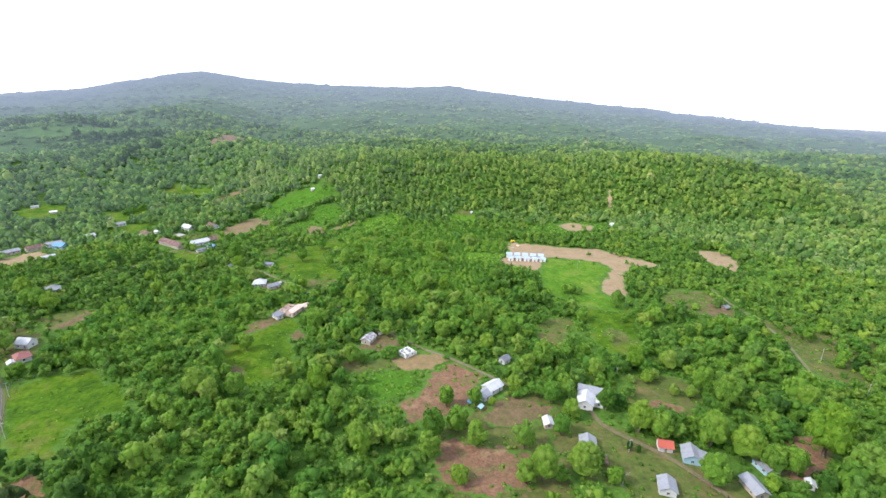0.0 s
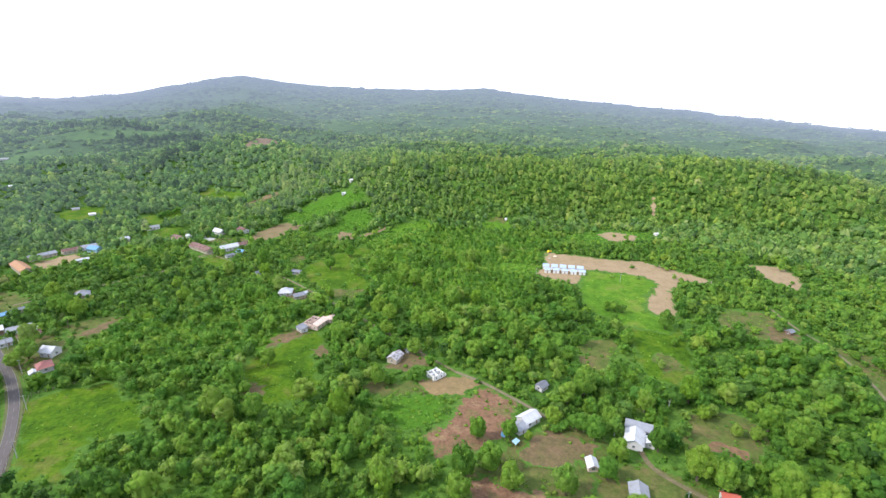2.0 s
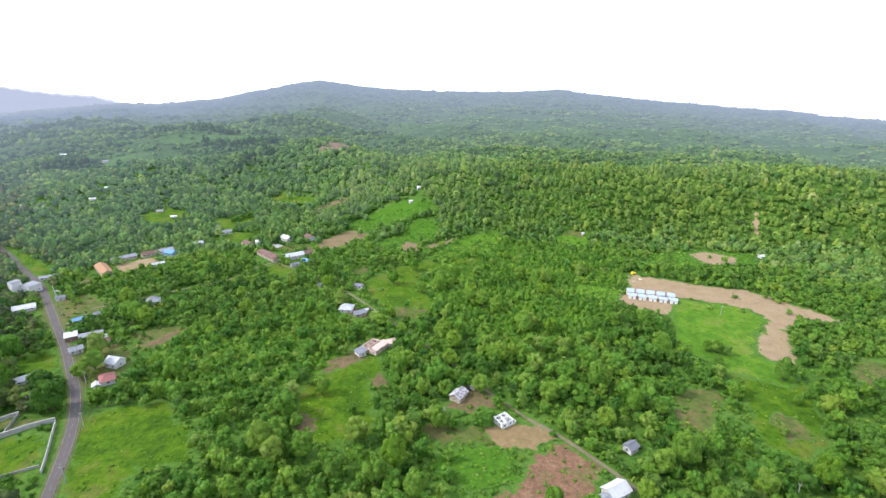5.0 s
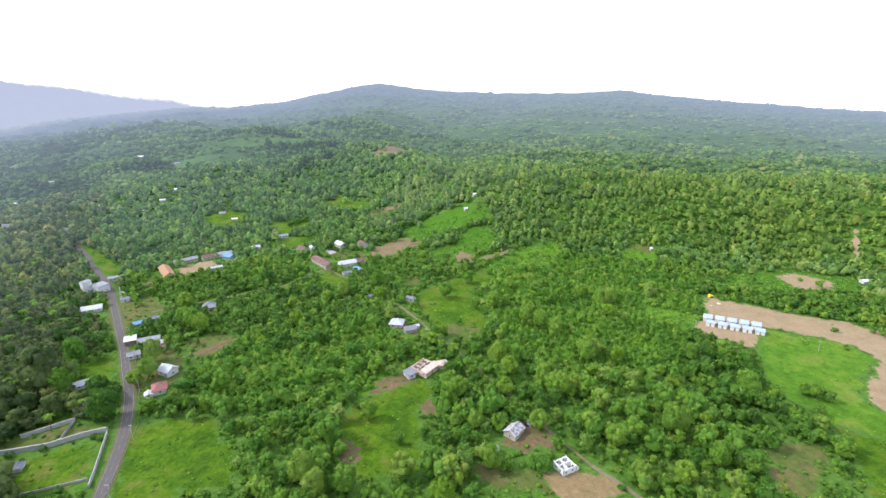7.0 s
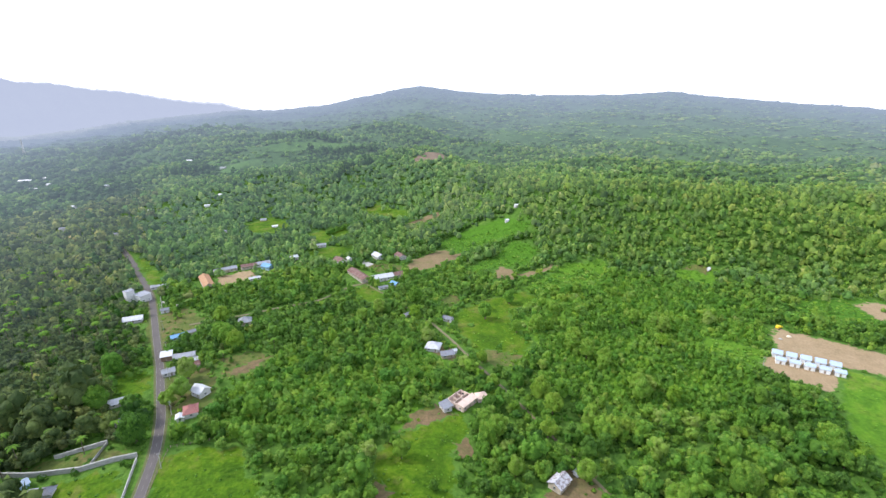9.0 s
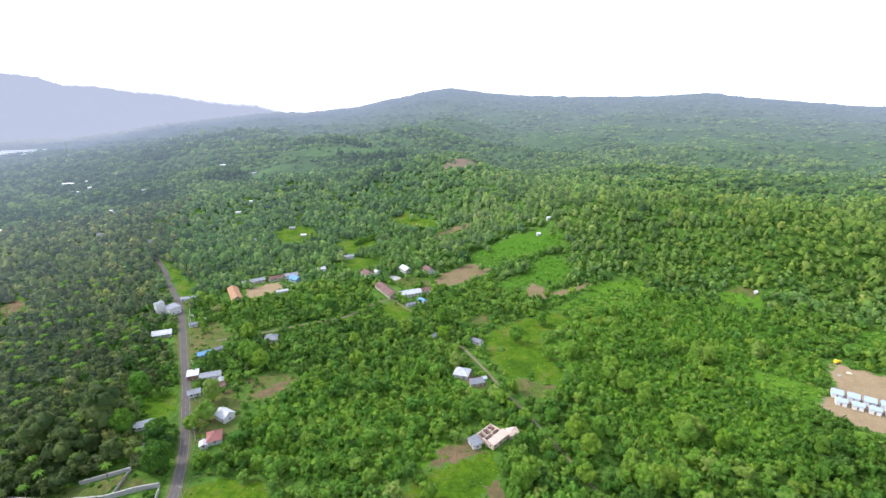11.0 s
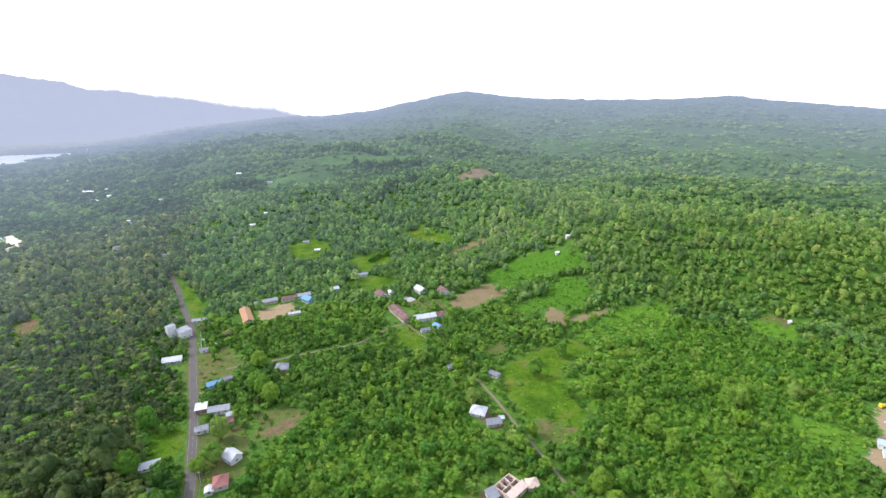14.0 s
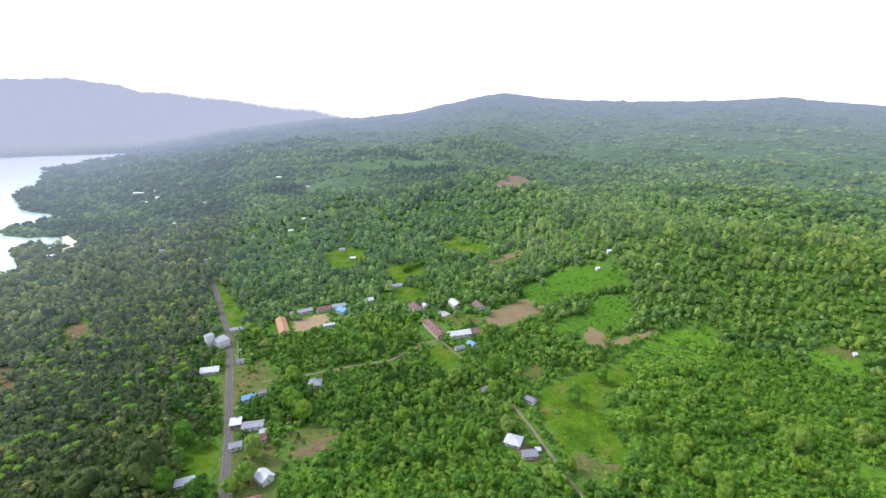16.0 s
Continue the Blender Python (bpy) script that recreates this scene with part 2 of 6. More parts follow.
WHITE_ROOF = painted("white_sheet_roof", (0.50, 0.51, 0.54), (0.27, 0.265, 0.275), 0.65, 0.0, 2.4, (0.42, 0.85), 0.25)
BLUE_ROOF = painted("light_blue_sheet_roof", (0.33, 0.41, 0.53), (0.42, 0.47, 0.55), 0.6, 0.0, 2.0, (0.4, 0.8), 0.25)
BRIGHT_BLUE_ROOF = painted("bright_blue_sheet_roof", (0.12, 0.27, 0.46), (0.20, 0.32, 0.43), 0.6, 0.0, 1.6, (0.45, 0.75), 0.25)
RED_ROOF = painted("red_sheet_roof", (0.40, 0.085, 0.055), (0.29, 0.10, 0.075), 0.65, 0.0, 1.6, (0.45, 0.75), 0.25)
PINK_ROOF = painted("faded_red_sheet_roof", (0.31, 0.125, 0.115), (0.25, 0.125, 0.115), 0.65, 0.0, 1.6, (0.45, 0.75), 0.25)
RUST_ROOF = painted("rusted_sheet_roof", (0.135, 0.07, 0.058), (0.27, 0.20, 0.185), 0.75, 0.0, 2.4, (0.48, 0.62), 0.25)
ORANGE_ROOF = painted("orange_tile_roof", (0.36, 0.20, 0.105), (0.27, 0.14, 0.09), 0.8)
PATCH_ROOF = painted("patched_sheet_roof", (0.40, 0.40, 0.43), (0.15, 0.105, 0.095), 0.7, 0.0, 1.5, (0.47, 0.56), 0.25)
DARK = painted("dark_opening", (0.05, 0.045, 0.04), (0.03, 0.03, 0.03), 0.7)
WOOD = painted("grey_timber", (0.26, 0.20, 0.15), (0.17, 0.13, 0.10), 0.85)
GLASS = material("window_glass", 0.08, 0.5)[0]
GLASS.node_tree.nodes["Principled BSDF"].inputs["Base Color"].default_value = (0.05, 0.07, 0.09, 1)
GALV = painted("galvanised_steel", (0.50, 0.50, 0.50), (0.38, 0.36, 0.34), 0.5, 0.6)
YELLOW = painted("yellow_paint", (0.80, 0.58, 0.03), (0.60, 0.42, 0.05), 0.5)


def hazy(name, near, far, haze_glow, size=190.0):
    """Distant land, with haze painted over it as emitted light."""
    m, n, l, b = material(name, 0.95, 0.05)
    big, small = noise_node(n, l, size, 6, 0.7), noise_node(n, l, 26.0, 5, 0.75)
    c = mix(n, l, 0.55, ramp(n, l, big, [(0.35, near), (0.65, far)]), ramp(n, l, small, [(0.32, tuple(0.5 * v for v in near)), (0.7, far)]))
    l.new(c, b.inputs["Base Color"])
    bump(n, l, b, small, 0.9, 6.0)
    add_haze_glow(n, l, b.outputs[0], *haze_glow)
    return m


FAR_HILLS = hazy("far_hills", (0.036, 0.080, 0.026), (0.090, 0.160, 0.050), HAZE_GLOW)
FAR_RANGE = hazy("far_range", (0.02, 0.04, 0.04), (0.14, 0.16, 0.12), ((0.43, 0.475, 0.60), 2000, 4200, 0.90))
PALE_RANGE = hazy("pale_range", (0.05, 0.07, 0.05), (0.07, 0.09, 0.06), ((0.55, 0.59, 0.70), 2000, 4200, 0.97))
FAR_GRASS = hazy("far_grass", (0.060, 0.125, 0.034), (0.095, 0.175, 0.045), HAZE_GLOW)
FAR_SOIL = hazy("far_soil", (0.165, 0.115, 0.075), (0.250, 0.180, 0.120), HAZE_GLOW)
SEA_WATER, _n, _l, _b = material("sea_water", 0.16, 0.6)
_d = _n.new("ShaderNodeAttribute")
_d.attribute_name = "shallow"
# deep water: pale sky reflection painted into the base colour; shallows really turquoise
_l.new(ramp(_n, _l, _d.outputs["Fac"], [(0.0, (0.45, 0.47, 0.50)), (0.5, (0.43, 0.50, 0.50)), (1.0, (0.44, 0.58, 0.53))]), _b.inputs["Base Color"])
bump(_n, _l, _b, noise_node(_n, _l, 5.0, 4, 0.6), 0.25, 0.4)


# ---- lie of the land: heights in metres, over plain arrays ----
SEA = -16.0
SKY_AZ = [-75, -62, -45, -40.6, -37.4, -35, -30, -24.7, -22, -19, -16, -13, -10, -7.3, -5.5, -3.5, -0.2, 3, 9.6, 18, 20.8, 22.6, 25, 28, 33, 41, 44.7, 47, 52, 57, 64, 90]
SKY_EL = [-3.2, -3.0, -2.6, -2.0, -1.5, -1.1, -0.6, -0.1, -0.2, 0.1, 0.4, 1.1, 1.7, 2.2, 2.5, 2.25, 1.8, 1.6, 1.4, 1.4, 1.62, 1.62, 1.2, 0.9, 0.4, -0.3, -0.5, -0.9, -1.3, -1.8, -2.2, -2.2]
COAST_U = [-900, -400, 0, 51, 107, 112, 141, 176, 221, 239, 270, 323, 353, 399, 450, 480, 520, 610, 720, 880, 1290, 1410, 1590, 1740, 1960, 2020, 2500, 4000]
COAST_V = [60, 20, 0, 10, 7, 15, 32, 32, 15, -26, -60, -76, -40, -12, -40, -70, -90, -115, -150, -140, -197, -230, -150, -60, 0, -700, -1700, -1800]


def step(a, b, v):
    k = np.clip((v - a) / (b - a), 0, 1)
    return k * k * (3 - 2 * k)


def waves(x, y, size, seed):
    """A soft rolling surface, between about -1 and 1, of hills that wide."""
    rng = np.random.RandomState(seed)
    out = 0
    for _ in range(7):
        a, k, p = rng.rand() * 6.283, (0.6 + 0.9 * rng.rand()) * 6.283 / size, rng.rand() * 6.283
        out = out + np.sin((x * np.cos(a) + y * np.sin(a)) * k + p)
    return out / 3.2


def shore(x, y):
    """Metres inland from the waterline."""
    u, v = -0.658 * (x + 610) + 0.753 * (y - 430), 0.753 * (x + 610) + 0.658 * (y - 430)
    # a narrow wooded spit that closes the bay
    k = np.clip(((x + 630) * -95 + (y - 486) * 60) / (95 ** 2 + 60 ** 2), 0, 1)
    spit = 17 - np.hypot(x + 630 + 95 * k, y - 486 - 60 * k)
    return np.maximum(v - np.interp(u, COAST_U, COAST_V), spit)


def land(x, y):
    x, y = np.asarray(x, float), np.asarray(y, float)
    r, az = np.hypot(x, y), np.degrees(np.arctan2(x, y))
    low = -9.0 + 0.017 * np.clip(y - 80, 0, 500) + 3.5 * np.exp(-((x - 270) ** 2 + (y - 300) ** 2) / 16000)
    # long wooded ridge whose steep side faces the village
    u, v = 0.94 * (x - 80) - 0.342 * (y - 559), 0.342 * (x - 80) + 0.94 * (y - 559)
    v = v + 22 * np.sin(u / 70) + 10 * np.sin(u / 31 + 1)
    crest = np.where(v < 0, step(-132, 15, v), 1 - 0.55 * step(0, 190, v)) * step(-210, 20, u) * (1 - 0.6 * step(520, 800, u)) * (1 - step(200, 700, v))
    hill = 50 * crest * (1 + 0.12 * waves(x, y, 130, 3))
    # slopes that climb to the skyline
    k = np.clip((r - 430) / 2870, 0, 1)
    top = 131 + 3300 * np.tan(np.radians(np.interp(az, SKY_AZ, SKY_EL)))
    far = (top - low) * k ** 1.7 + 12 * waves(x, y, 420, 5) * step(500, 1000, r) * (1 - step(2500, 3200, r)) + 3 * waves(x, y, 130, 8) * step(600, 900, r) * (1 - step(2600, 3250, r))
    # spur that carries the bare slope, and the bench of higher land to the north-west
    k = np.clip(((x - 30) * -95 + (y - 570) * 320) / 111425, 0, 1)
    spur = 33 * np.exp(-((x - 30 + 95 * k) ** 2 + (y - 570 - 320 * k) ** 2) / 9000) * step(0.05, 0.5, k)
    s = y - 0.12 * x
    bench = (30 * step(560, 840, s) + 16 * step(900, 1120, s + 40 * np.sin(x / 90))) * step(40, -220, x) * (1 - step(1250, 2300, r))
    rows = 11 * np.sin((y + 0.35 * x + 60 * np.sin(x / 240)) / 62) * step(950, 1250, r) * (1 - step(2300, 3000, r)) * step(25, -15, az)
    z = low + hill + far + spur + bench + rows
    z = np.where(r > 3300, z - (z - SEA) * step(3300, 4000, r), z)
    d = shore(x, y)
    z = np.where(d > 0, np.maximum(z, SEA + 5), z)
    return np.maximum(np.minimum(z, SEA + 0.3 + np.clip(d, -40, None) * np.where(d > 0, 0.03, 0.12) + np.where(d > 0, 0.9, 0) * step(0, 12, d) + np.clip(d - 120, 0, None) * 0.12), SEA - 4)


# ---- helpers for meshes ----
from mathutils import geometry


def arrays(name, verts, faces, mat, smooth=True, **attributes):
    """A mesh object from arrays of places and of triangles or quads."""
    verts, faces = np.asarray(verts, np.float32), np.asarray(faces, np.int32)
    me = bpy.data.meshes.new(name)
    me.vertices.add(len(verts))
    me.vertices.foreach_set("co", verts.ravel())
    k = faces.shape[1]
    me.loops.add(faces.size)
    me.loops.foreach_set("vertex_index", faces.ravel())
    me.polygons.add(len(faces))
    me.polygons.foreach_set("loop_start", np.arange(0, faces.size, k, dtype=np.int32))
    me.polygons.foreach_set("use_smooth", np.full(len(faces), smooth))
    for key, values in attributes.items():
        me.attributes.new(key, "FLOAT", "POINT").data.foreach_set("value", np.asarray(values, np.float32))
    me.update(calc_edges=True)
    me.materials.append(mat)
    return new(name, me)


def part(name, bm, mat, parent, label="", smooth=False):
    me = bpy.data.meshes.new(name)
    bmesh.ops.recalc_face_normals(bm, faces=bm.faces)
    for f in bm.faces:
        f.smooth = smooth
    bm.to_mesh(me)
    bm.free()
    me.materials.append(mat)
    ob = new(name, me)
    ob.parent = parent
    return tagged(ob, label)


def ground_at(x, y):
    return float(land(np.array([x]), np.array([y]))[0])


def thing(name, x, y, yaw=0.0, label="", category="", group="", up=0.0):
    ob = new(name)
    ob.matrix_basis = pose(x, y, ground_at(x, y) + up, 0, 0, yaw)
    return tagged(ob, label, category, group)


# ---- the ground, the sea and the far hills ----
def polar(az, rings, cx=0.0, cy=-60.0):
    a, r = np.meshgrid(np.radians(az), rings)
    return (cx + r * np.sin(a)).ravel(), (cy + r * np.cos(a)).ravel()


def sheet(rows, columns, wrap):
    i, j = np.meshgrid(np.arange(rows - 1), np.arange(columns if wrap else columns - 1), indexing="ij")
    a, b = i * columns + j, i * columns + (j + 1) % columns
    return np.stack([a, b, b + columns, a + columns], -1).reshape(-1, 4)[:, ::-1]


def rough_canopy(x, y, r):
    """Lumps of treetops on slopes too far off for single trees."""
    rng = np.random.RandomState(2)
    return (rng.rand(len(x)) - 0.3) * 8.0 * step(900, 1500, r)


AZ = np.concatenate([np.arange(-78, 80, 0.65), np.arange(80, 282, 6.0)])
SPLIT = 900.0
RINGS = np.concatenate([[0.5, 20, 40], np.geomspace(60, SPLIT, 140)])
gx, gy = polar(AZ, RINGS)
ground = arrays("ground", np.stack([gx, gy, land(gx, gy)], -1), sheet(len(RINGS), len(AZ), True), GROUND)
tagged(ground, "green undergrowth and grass over gently rising land", "ground", kind="structure")
RINGS = np.geomspace(SPLIT, 4300, 150)
gx, gy = polar(AZ, RINGS)
gz = land(gx, gy)
gz = gz + np.where((gz > SEA + 3), rough_canopy(gx, gy, np.hypot(gx, gy)), 0)
gz[:len(AZ)] = land(gx[:len(AZ)], gy[:len(AZ)])
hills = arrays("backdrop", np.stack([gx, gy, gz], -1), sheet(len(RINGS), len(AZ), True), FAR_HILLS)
tagged(hills, "hazy forested hills rising to a low rounded peak", "hills", kind="structure")

# range across the bay, and a paler one behind it
RANGE_AZ = [-95, -80, -70, -60, -54, -49, -45.3, -43.8, -41.4, -38.3, -34.5, -31.7, -27, -23, -20]
RANGE_Z = [240, 300, 330, 380, 400, 418, 376, 330, 322, 286, 256, 208, 176, 92, 40]
raz = np.arange(-95, -19, 0.2)
depth = np.linspace(0, 1, 26)
D, A = np.meshgrid(depth, np.arange(len(raz)), indexing="ij")
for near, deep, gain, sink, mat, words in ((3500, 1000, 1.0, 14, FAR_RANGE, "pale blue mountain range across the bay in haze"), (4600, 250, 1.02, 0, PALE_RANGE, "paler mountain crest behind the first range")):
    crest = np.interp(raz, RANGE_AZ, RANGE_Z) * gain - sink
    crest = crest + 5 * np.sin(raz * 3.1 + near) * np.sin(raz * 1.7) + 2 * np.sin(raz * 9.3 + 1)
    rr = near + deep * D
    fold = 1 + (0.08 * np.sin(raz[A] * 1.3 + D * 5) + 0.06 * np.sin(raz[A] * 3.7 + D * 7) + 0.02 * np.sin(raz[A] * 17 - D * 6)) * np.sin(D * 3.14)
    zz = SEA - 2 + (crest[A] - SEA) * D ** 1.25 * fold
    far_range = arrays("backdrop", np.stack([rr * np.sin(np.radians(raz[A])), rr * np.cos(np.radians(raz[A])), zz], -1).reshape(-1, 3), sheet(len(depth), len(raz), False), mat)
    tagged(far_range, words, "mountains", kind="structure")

# sea: a sheet from the beach out to the far shore
sr = np.geomspace(350, 4700, 90)
sa = np.arange(-125, -10, 1.0)
sx, sy = polar(sa, sr, 0.0, 0.0)
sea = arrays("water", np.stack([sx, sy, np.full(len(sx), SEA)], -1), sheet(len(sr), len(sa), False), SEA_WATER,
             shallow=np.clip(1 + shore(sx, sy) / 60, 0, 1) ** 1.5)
tagged(sea, "calm pale sea, turquoise in the shallows", "sea", kind="structure")


# ---- fields, soil and dirt, laid on the ground ----
CLEAR = []  # outlines that trees keep out of


def outline(points, jitter, seed, pace=2.0):
    rng = np.random.RandomState(seed)
    out = []
    for (x0, y0), (x1, y1) in zip(points, points[1:] + points[:1]):
        n = max(2, int(math.hypot(x1 - x0, y1 - y0) / pace))
        for k in range(n):
            out.append((x0 + (x1 - x0) * k / n + (rng.rand() - 0.5) * jitter, y0 + (y1 - y0) * k / n + (rng.rand() - 0.5) * jitter))
    return out


def inside(px, py, points):
    hit = np.zeros(len(px), bool)
    for (x0, y0), (x1, y1) in zip(points, points[1:] + points[:1]):
        if y0 != y1:
            hit ^= ((y0 > py) != (y1 > py)) & (px < (x1 - x0) * (py - y0) / (y1 - y0) + x0)
    return hit


def field(name, points, mat, label, category="field", lift=0.12, jitter=4.5, clear=True, trees=None):
    seed = int(abs(points[0][0] * 7 + points[0][1] * 13)) % 1000
    edge = outline(points, jitter, seed)
    lift += 0.012 * (len(CLEAR) % 14)
    if clear:
        CLEAR.append((points, trees if trees is not None else 0.08 if mat in (SCRUB, YARD) else 0.015, mat))
    xs, ys = [p[0] for p in edge], [p[1] for p in edge]
    area = abs(sum(a[0] * b[1] - b[0] * a[1] for a, b in zip(points, points[1:] + points[:1]))) / 2
    grid = 1.5 if area < 1200 else 3.0
    qx, qy = np.meshgrid(np.arange(min(xs), max(xs), grid), np.arange(min(ys), max(ys), grid))
    qx, qy = qx.ravel(), qy.ravel()
    keep = inside(qx, qy, edge)
    verts = [Vector(p) for p in edge] + [Vector(p) for p in zip(qx[keep], qy[keep])]
    v2, _, f2, *_ = geometry.delaunay_2d_cdt(verts, [(k, (k + 1) % len(edge)) for k in range(len(edge))], [], 1, 1e-4)
    co = np.array([tuple(v) for v in v2])
    z = land(co[:, 0], co[:, 1]) + lift
    rim = np.ones(len(co))
    deep = min(9.0, 0.22 * math.sqrt(area))
    for (x0, y0), (x1, y1) in zip(edge, edge[1:] + edge[:1]):
        dx, dy = x1 - x0, y1 - y0
        k = np.clip(((co[:, 0] - x0) * dx + (co[:, 1] - y0) * dy) / max(dx * dx + dy * dy, 1e-6), 0, 1)
        rim = np.minimum(rim, np.hypot(co[:, 0] - x0 - k * dx, co[:, 1] - y0 - k * dy) / deep)
    ob = arrays(name, np.column_stack([co, z]), [f for f in f2 if len(f) == 3], mat, rim=rim)
    return tagged(ob, label, category, kind="structure")


field("yard", [(38, 45), (44, 80), (66, 86), (100, 96), (112, 78), (100, 60), (96, 40), (80, 26), (60, 28)], SCRUB, "weedy open ground among the fruit trees", "yard", lift=0.03, trees=0.25)
field("meadow", [(-134, 171), (-120, 178), (-98, 179), (-81, 155), (-72, 135), (-80, 134), (-93, 134), (-93, 121), (-95, 113), (-114, 116), (-118, 131)], GRASS, "bright green fenced meadow beside the road")
field("clearing", [(-40, 170), (-38, 184), (-25, 209), (-13, 217), (2, 210), (5, 182), (-4, 175), (-1, 159), (-4, 138), (-23, 137), (-36, 146)], GRASS, "weedy clearing with dry brown patches")
field("clearing_soil", [(-30, 191), (-25, 206), (-14, 213), (-3, 205), (-12, 198), (-22, 194)], YARD, "dry brown patch in the clearing", "soil", 0.2)
field("clearing_soil", [(-40, 158), (-33, 162), (-28, 154), (-29, 144), (-35, 145)], YARD, "dry brown patch in the clearing", "soil", 0.2)
field("clearing_soil", [(-6, 184), (1, 188), (5, 179), (-2, 174)], YARD, "pale bare patch in the clearing", "soil", 0.2)
field("soil_field", [(38, 102), (50, 108), (60, 120), (76, 128), (85, 108), (79, 99), (65, 86), (55, 83), (48, 84), (38, 85)], SOIL, "red-brown cleared field")
field("straw_ground", [(44, 138), (60, 143), (72, 135), (76, 127), (62, 122), (49, 126)], STRAW, "straw-coloured ground round the block ruin", "ground", 0.2)
field("crop_field", [(16, 122), (27, 129), (45, 131), (53, 126), (50, 109), (38, 106), (32, 102), (24, 113)], CROP, "small field of bright green crop")
field("soil_strip", [(18, 147), (48, 139), (50, 127), (28, 131), (18, 133)], SCRUB, "brown strip of dry grass beside the crop")
field("grazed_plot", [(70, 80), (83, 88), (94, 90), (106, 73), (97, 68), (86, 68), (72, 73)], YARD, "brownish grazed plot below the houses")
field("soil_field", [(45, 70), (54, 74), (60, 66), (67, 62), (79, 57), (79, 46), (72, 38), (50, 40), (38, 54)], SOIL, "bare brown yard among fruit trees")
field("building_ground", [(204, 300), (229, 283), (249, 268), (276, 252), (284, 239), (291, 225), (298, 209), (294, 196), (284, 204), (267, 206), (254, 198), (224, 161), (215, 166), (212, 176), (224, 193), (247, 208), (252, 220), (245, 231), (214, 250), (205, 241), (190, 225), (178, 238), (168, 253), (186, 273)], DIRT, "pale graded dirt round the new houses", "ground")
field("meadow", [(191, 227), (212, 249), (245, 231), (252, 220), (247, 208), (224, 193), (212, 176), (215, 166), (224, 161), (204, 143), (196, 150), (182, 164), (176, 182), (178, 203)], LAWN, "lush green grass below the new houses", lift=0.22)
field("meadow", [(182, 162), (206, 149), (217, 149), (203, 128), (188, 107), (168, 99), (158, 110), (167, 131)], GRASS, "weedy grass with scattered bushes", lift=0.30, trees=0.03)
field("scrubland", [(285, 114), (299, 97), (315, 80), (333, 66), (270, 33), (253, 39), (253, 55), (269, 80)], SCRUB, "open scrub of yellow-green bushes and dry grass", "scrub", trees=0.38)
field("clearing", [(144, 152), (160, 155), (170, 147), (159, 135), (139, 120), (131, 127)], SCRUB, "rough grass clearing among bushes")
field("clearing_soil", [(181, 132), (187, 126), (183, 112), (171, 111), (171, 120)], SCRUB, "dry brown patch in the lush grass", "soil", 0.42)
field("dirt_patch", [(361, 232), (387, 219), (375, 194), (355, 170), (345, 179), (347, 206)], DIRT, "bare pale dirt clearing among trees", "ground", 0.3)
field("dry_clearing", [(255, 162), (273, 163), (293, 150), (282, 127), (285, 112), (257, 112), (251, 128), (241, 144)], SCRUB, "dry brown clearing among bushes", "ground", 0.3)
field("scrub_soil", [(263, 134), (279, 138), (281, 123), (269, 118), (257, 123)], YARD, "dry brown patch of weedy ground", "soil", 0.35)
field("soil_field", [(-59, 408), (-53, 432), (-33, 458), (-22, 468), (-4, 452), (-7, 438), (-26, 414), (-40, 402)], TAN, "bare brown field beside the school")
field("crop_field", [(-29, 484), (-15, 513), (5, 518), (40, 511), (70, 488), (67, 472), (43, 474), (18, 476), (-4, 452), (-22, 468)], CROP, "bright green crop field behind a hedge")
field("crop_field", [(-3, 411), (17, 435), (45, 466), (67, 455), (70, 437), (56, 421), (30, 412), (13, 394)], CROP, "bright green crop field")
field("soil_patch", [(24, 403), (32, 420), (41, 411), (46, 398), (60, 408), (79, 418), (86, 417), (54, 390), (36, 383), (26, 387)], TAN, "brown bare patch at the crop's edge", "soil", 0.25)
field("crop_field", [(59, 384), (87, 417), (126, 423), (124, 396), (114, 376), (84, 348), (60, 353), (42, 365)], LUSH, "bright green field of low creepers")
field("meadow", [(-11, 310), (2, 334), (21, 347), (46, 364), (59, 346), (32, 319), (35, 297), (45, 278), (37, 258), (26, 244), (15, 246), (6, 266), (-5, 289)], GRASS, "green meadow beside the dirt track")
field("soil_patch", [(8, 258), (16, 269), (28, 264), (36, 261), (26, 247), (16, 246)], SCRUB, "dry brown patch of the meadow", "soil", 0.25)
field("meadow", [(-166, 447), (-144, 472), (-115, 470), (-114, 444), (-133, 433)], GRASS, "green grass behind the school", lift=0.3)
field("meadow", [(-185, 509), (-170, 534), (-142, 552), (-132, 511), (-153, 481)], GRASS, "green meadow among trees", lift=0.3)
field("meadow", [(-143, 615), (-124, 642), (-79, 602), (-68, 573), (-94, 576), (-122, 595)], GRASS, "green meadow on the rising land", lift=0.9)
field("meadow", [(-272, 549), (-252, 582), (-217, 569), (-214, 523), (-241, 507)], GRASS, "weedy meadow among far houses", lift=0.6)
field("soil_strip", [(-76, 546), (-50, 569), (-32, 584), (-31, 566), (-54, 547)], TAN, "thin brown strip behind a hedge", lift=0.5)
field("weedy_plot", [(-94, 352), (-86, 370), (-64, 354), (-64, 332), (-86, 335)], GRASS, "small grassy plot among trees")
field("soil_patch", [(-22, 338), (-10, 355), (-2, 341), (-10, 326)], SCRUB, "brown bare patch beside the school track", "soil")
field("clearing", [(176, 397), (196, 401), (212, 393), (203, 370), (194, 372), (181, 382)], LUSH, "green clearing at the foot of the ridge", lift=0.2)
field("clearing_soil", [(181, 399), (196, 401), (210, 392), (203, 386), (193, 394)], SCRUB, "dry brown strip in the clearing", "soil", 0.4)
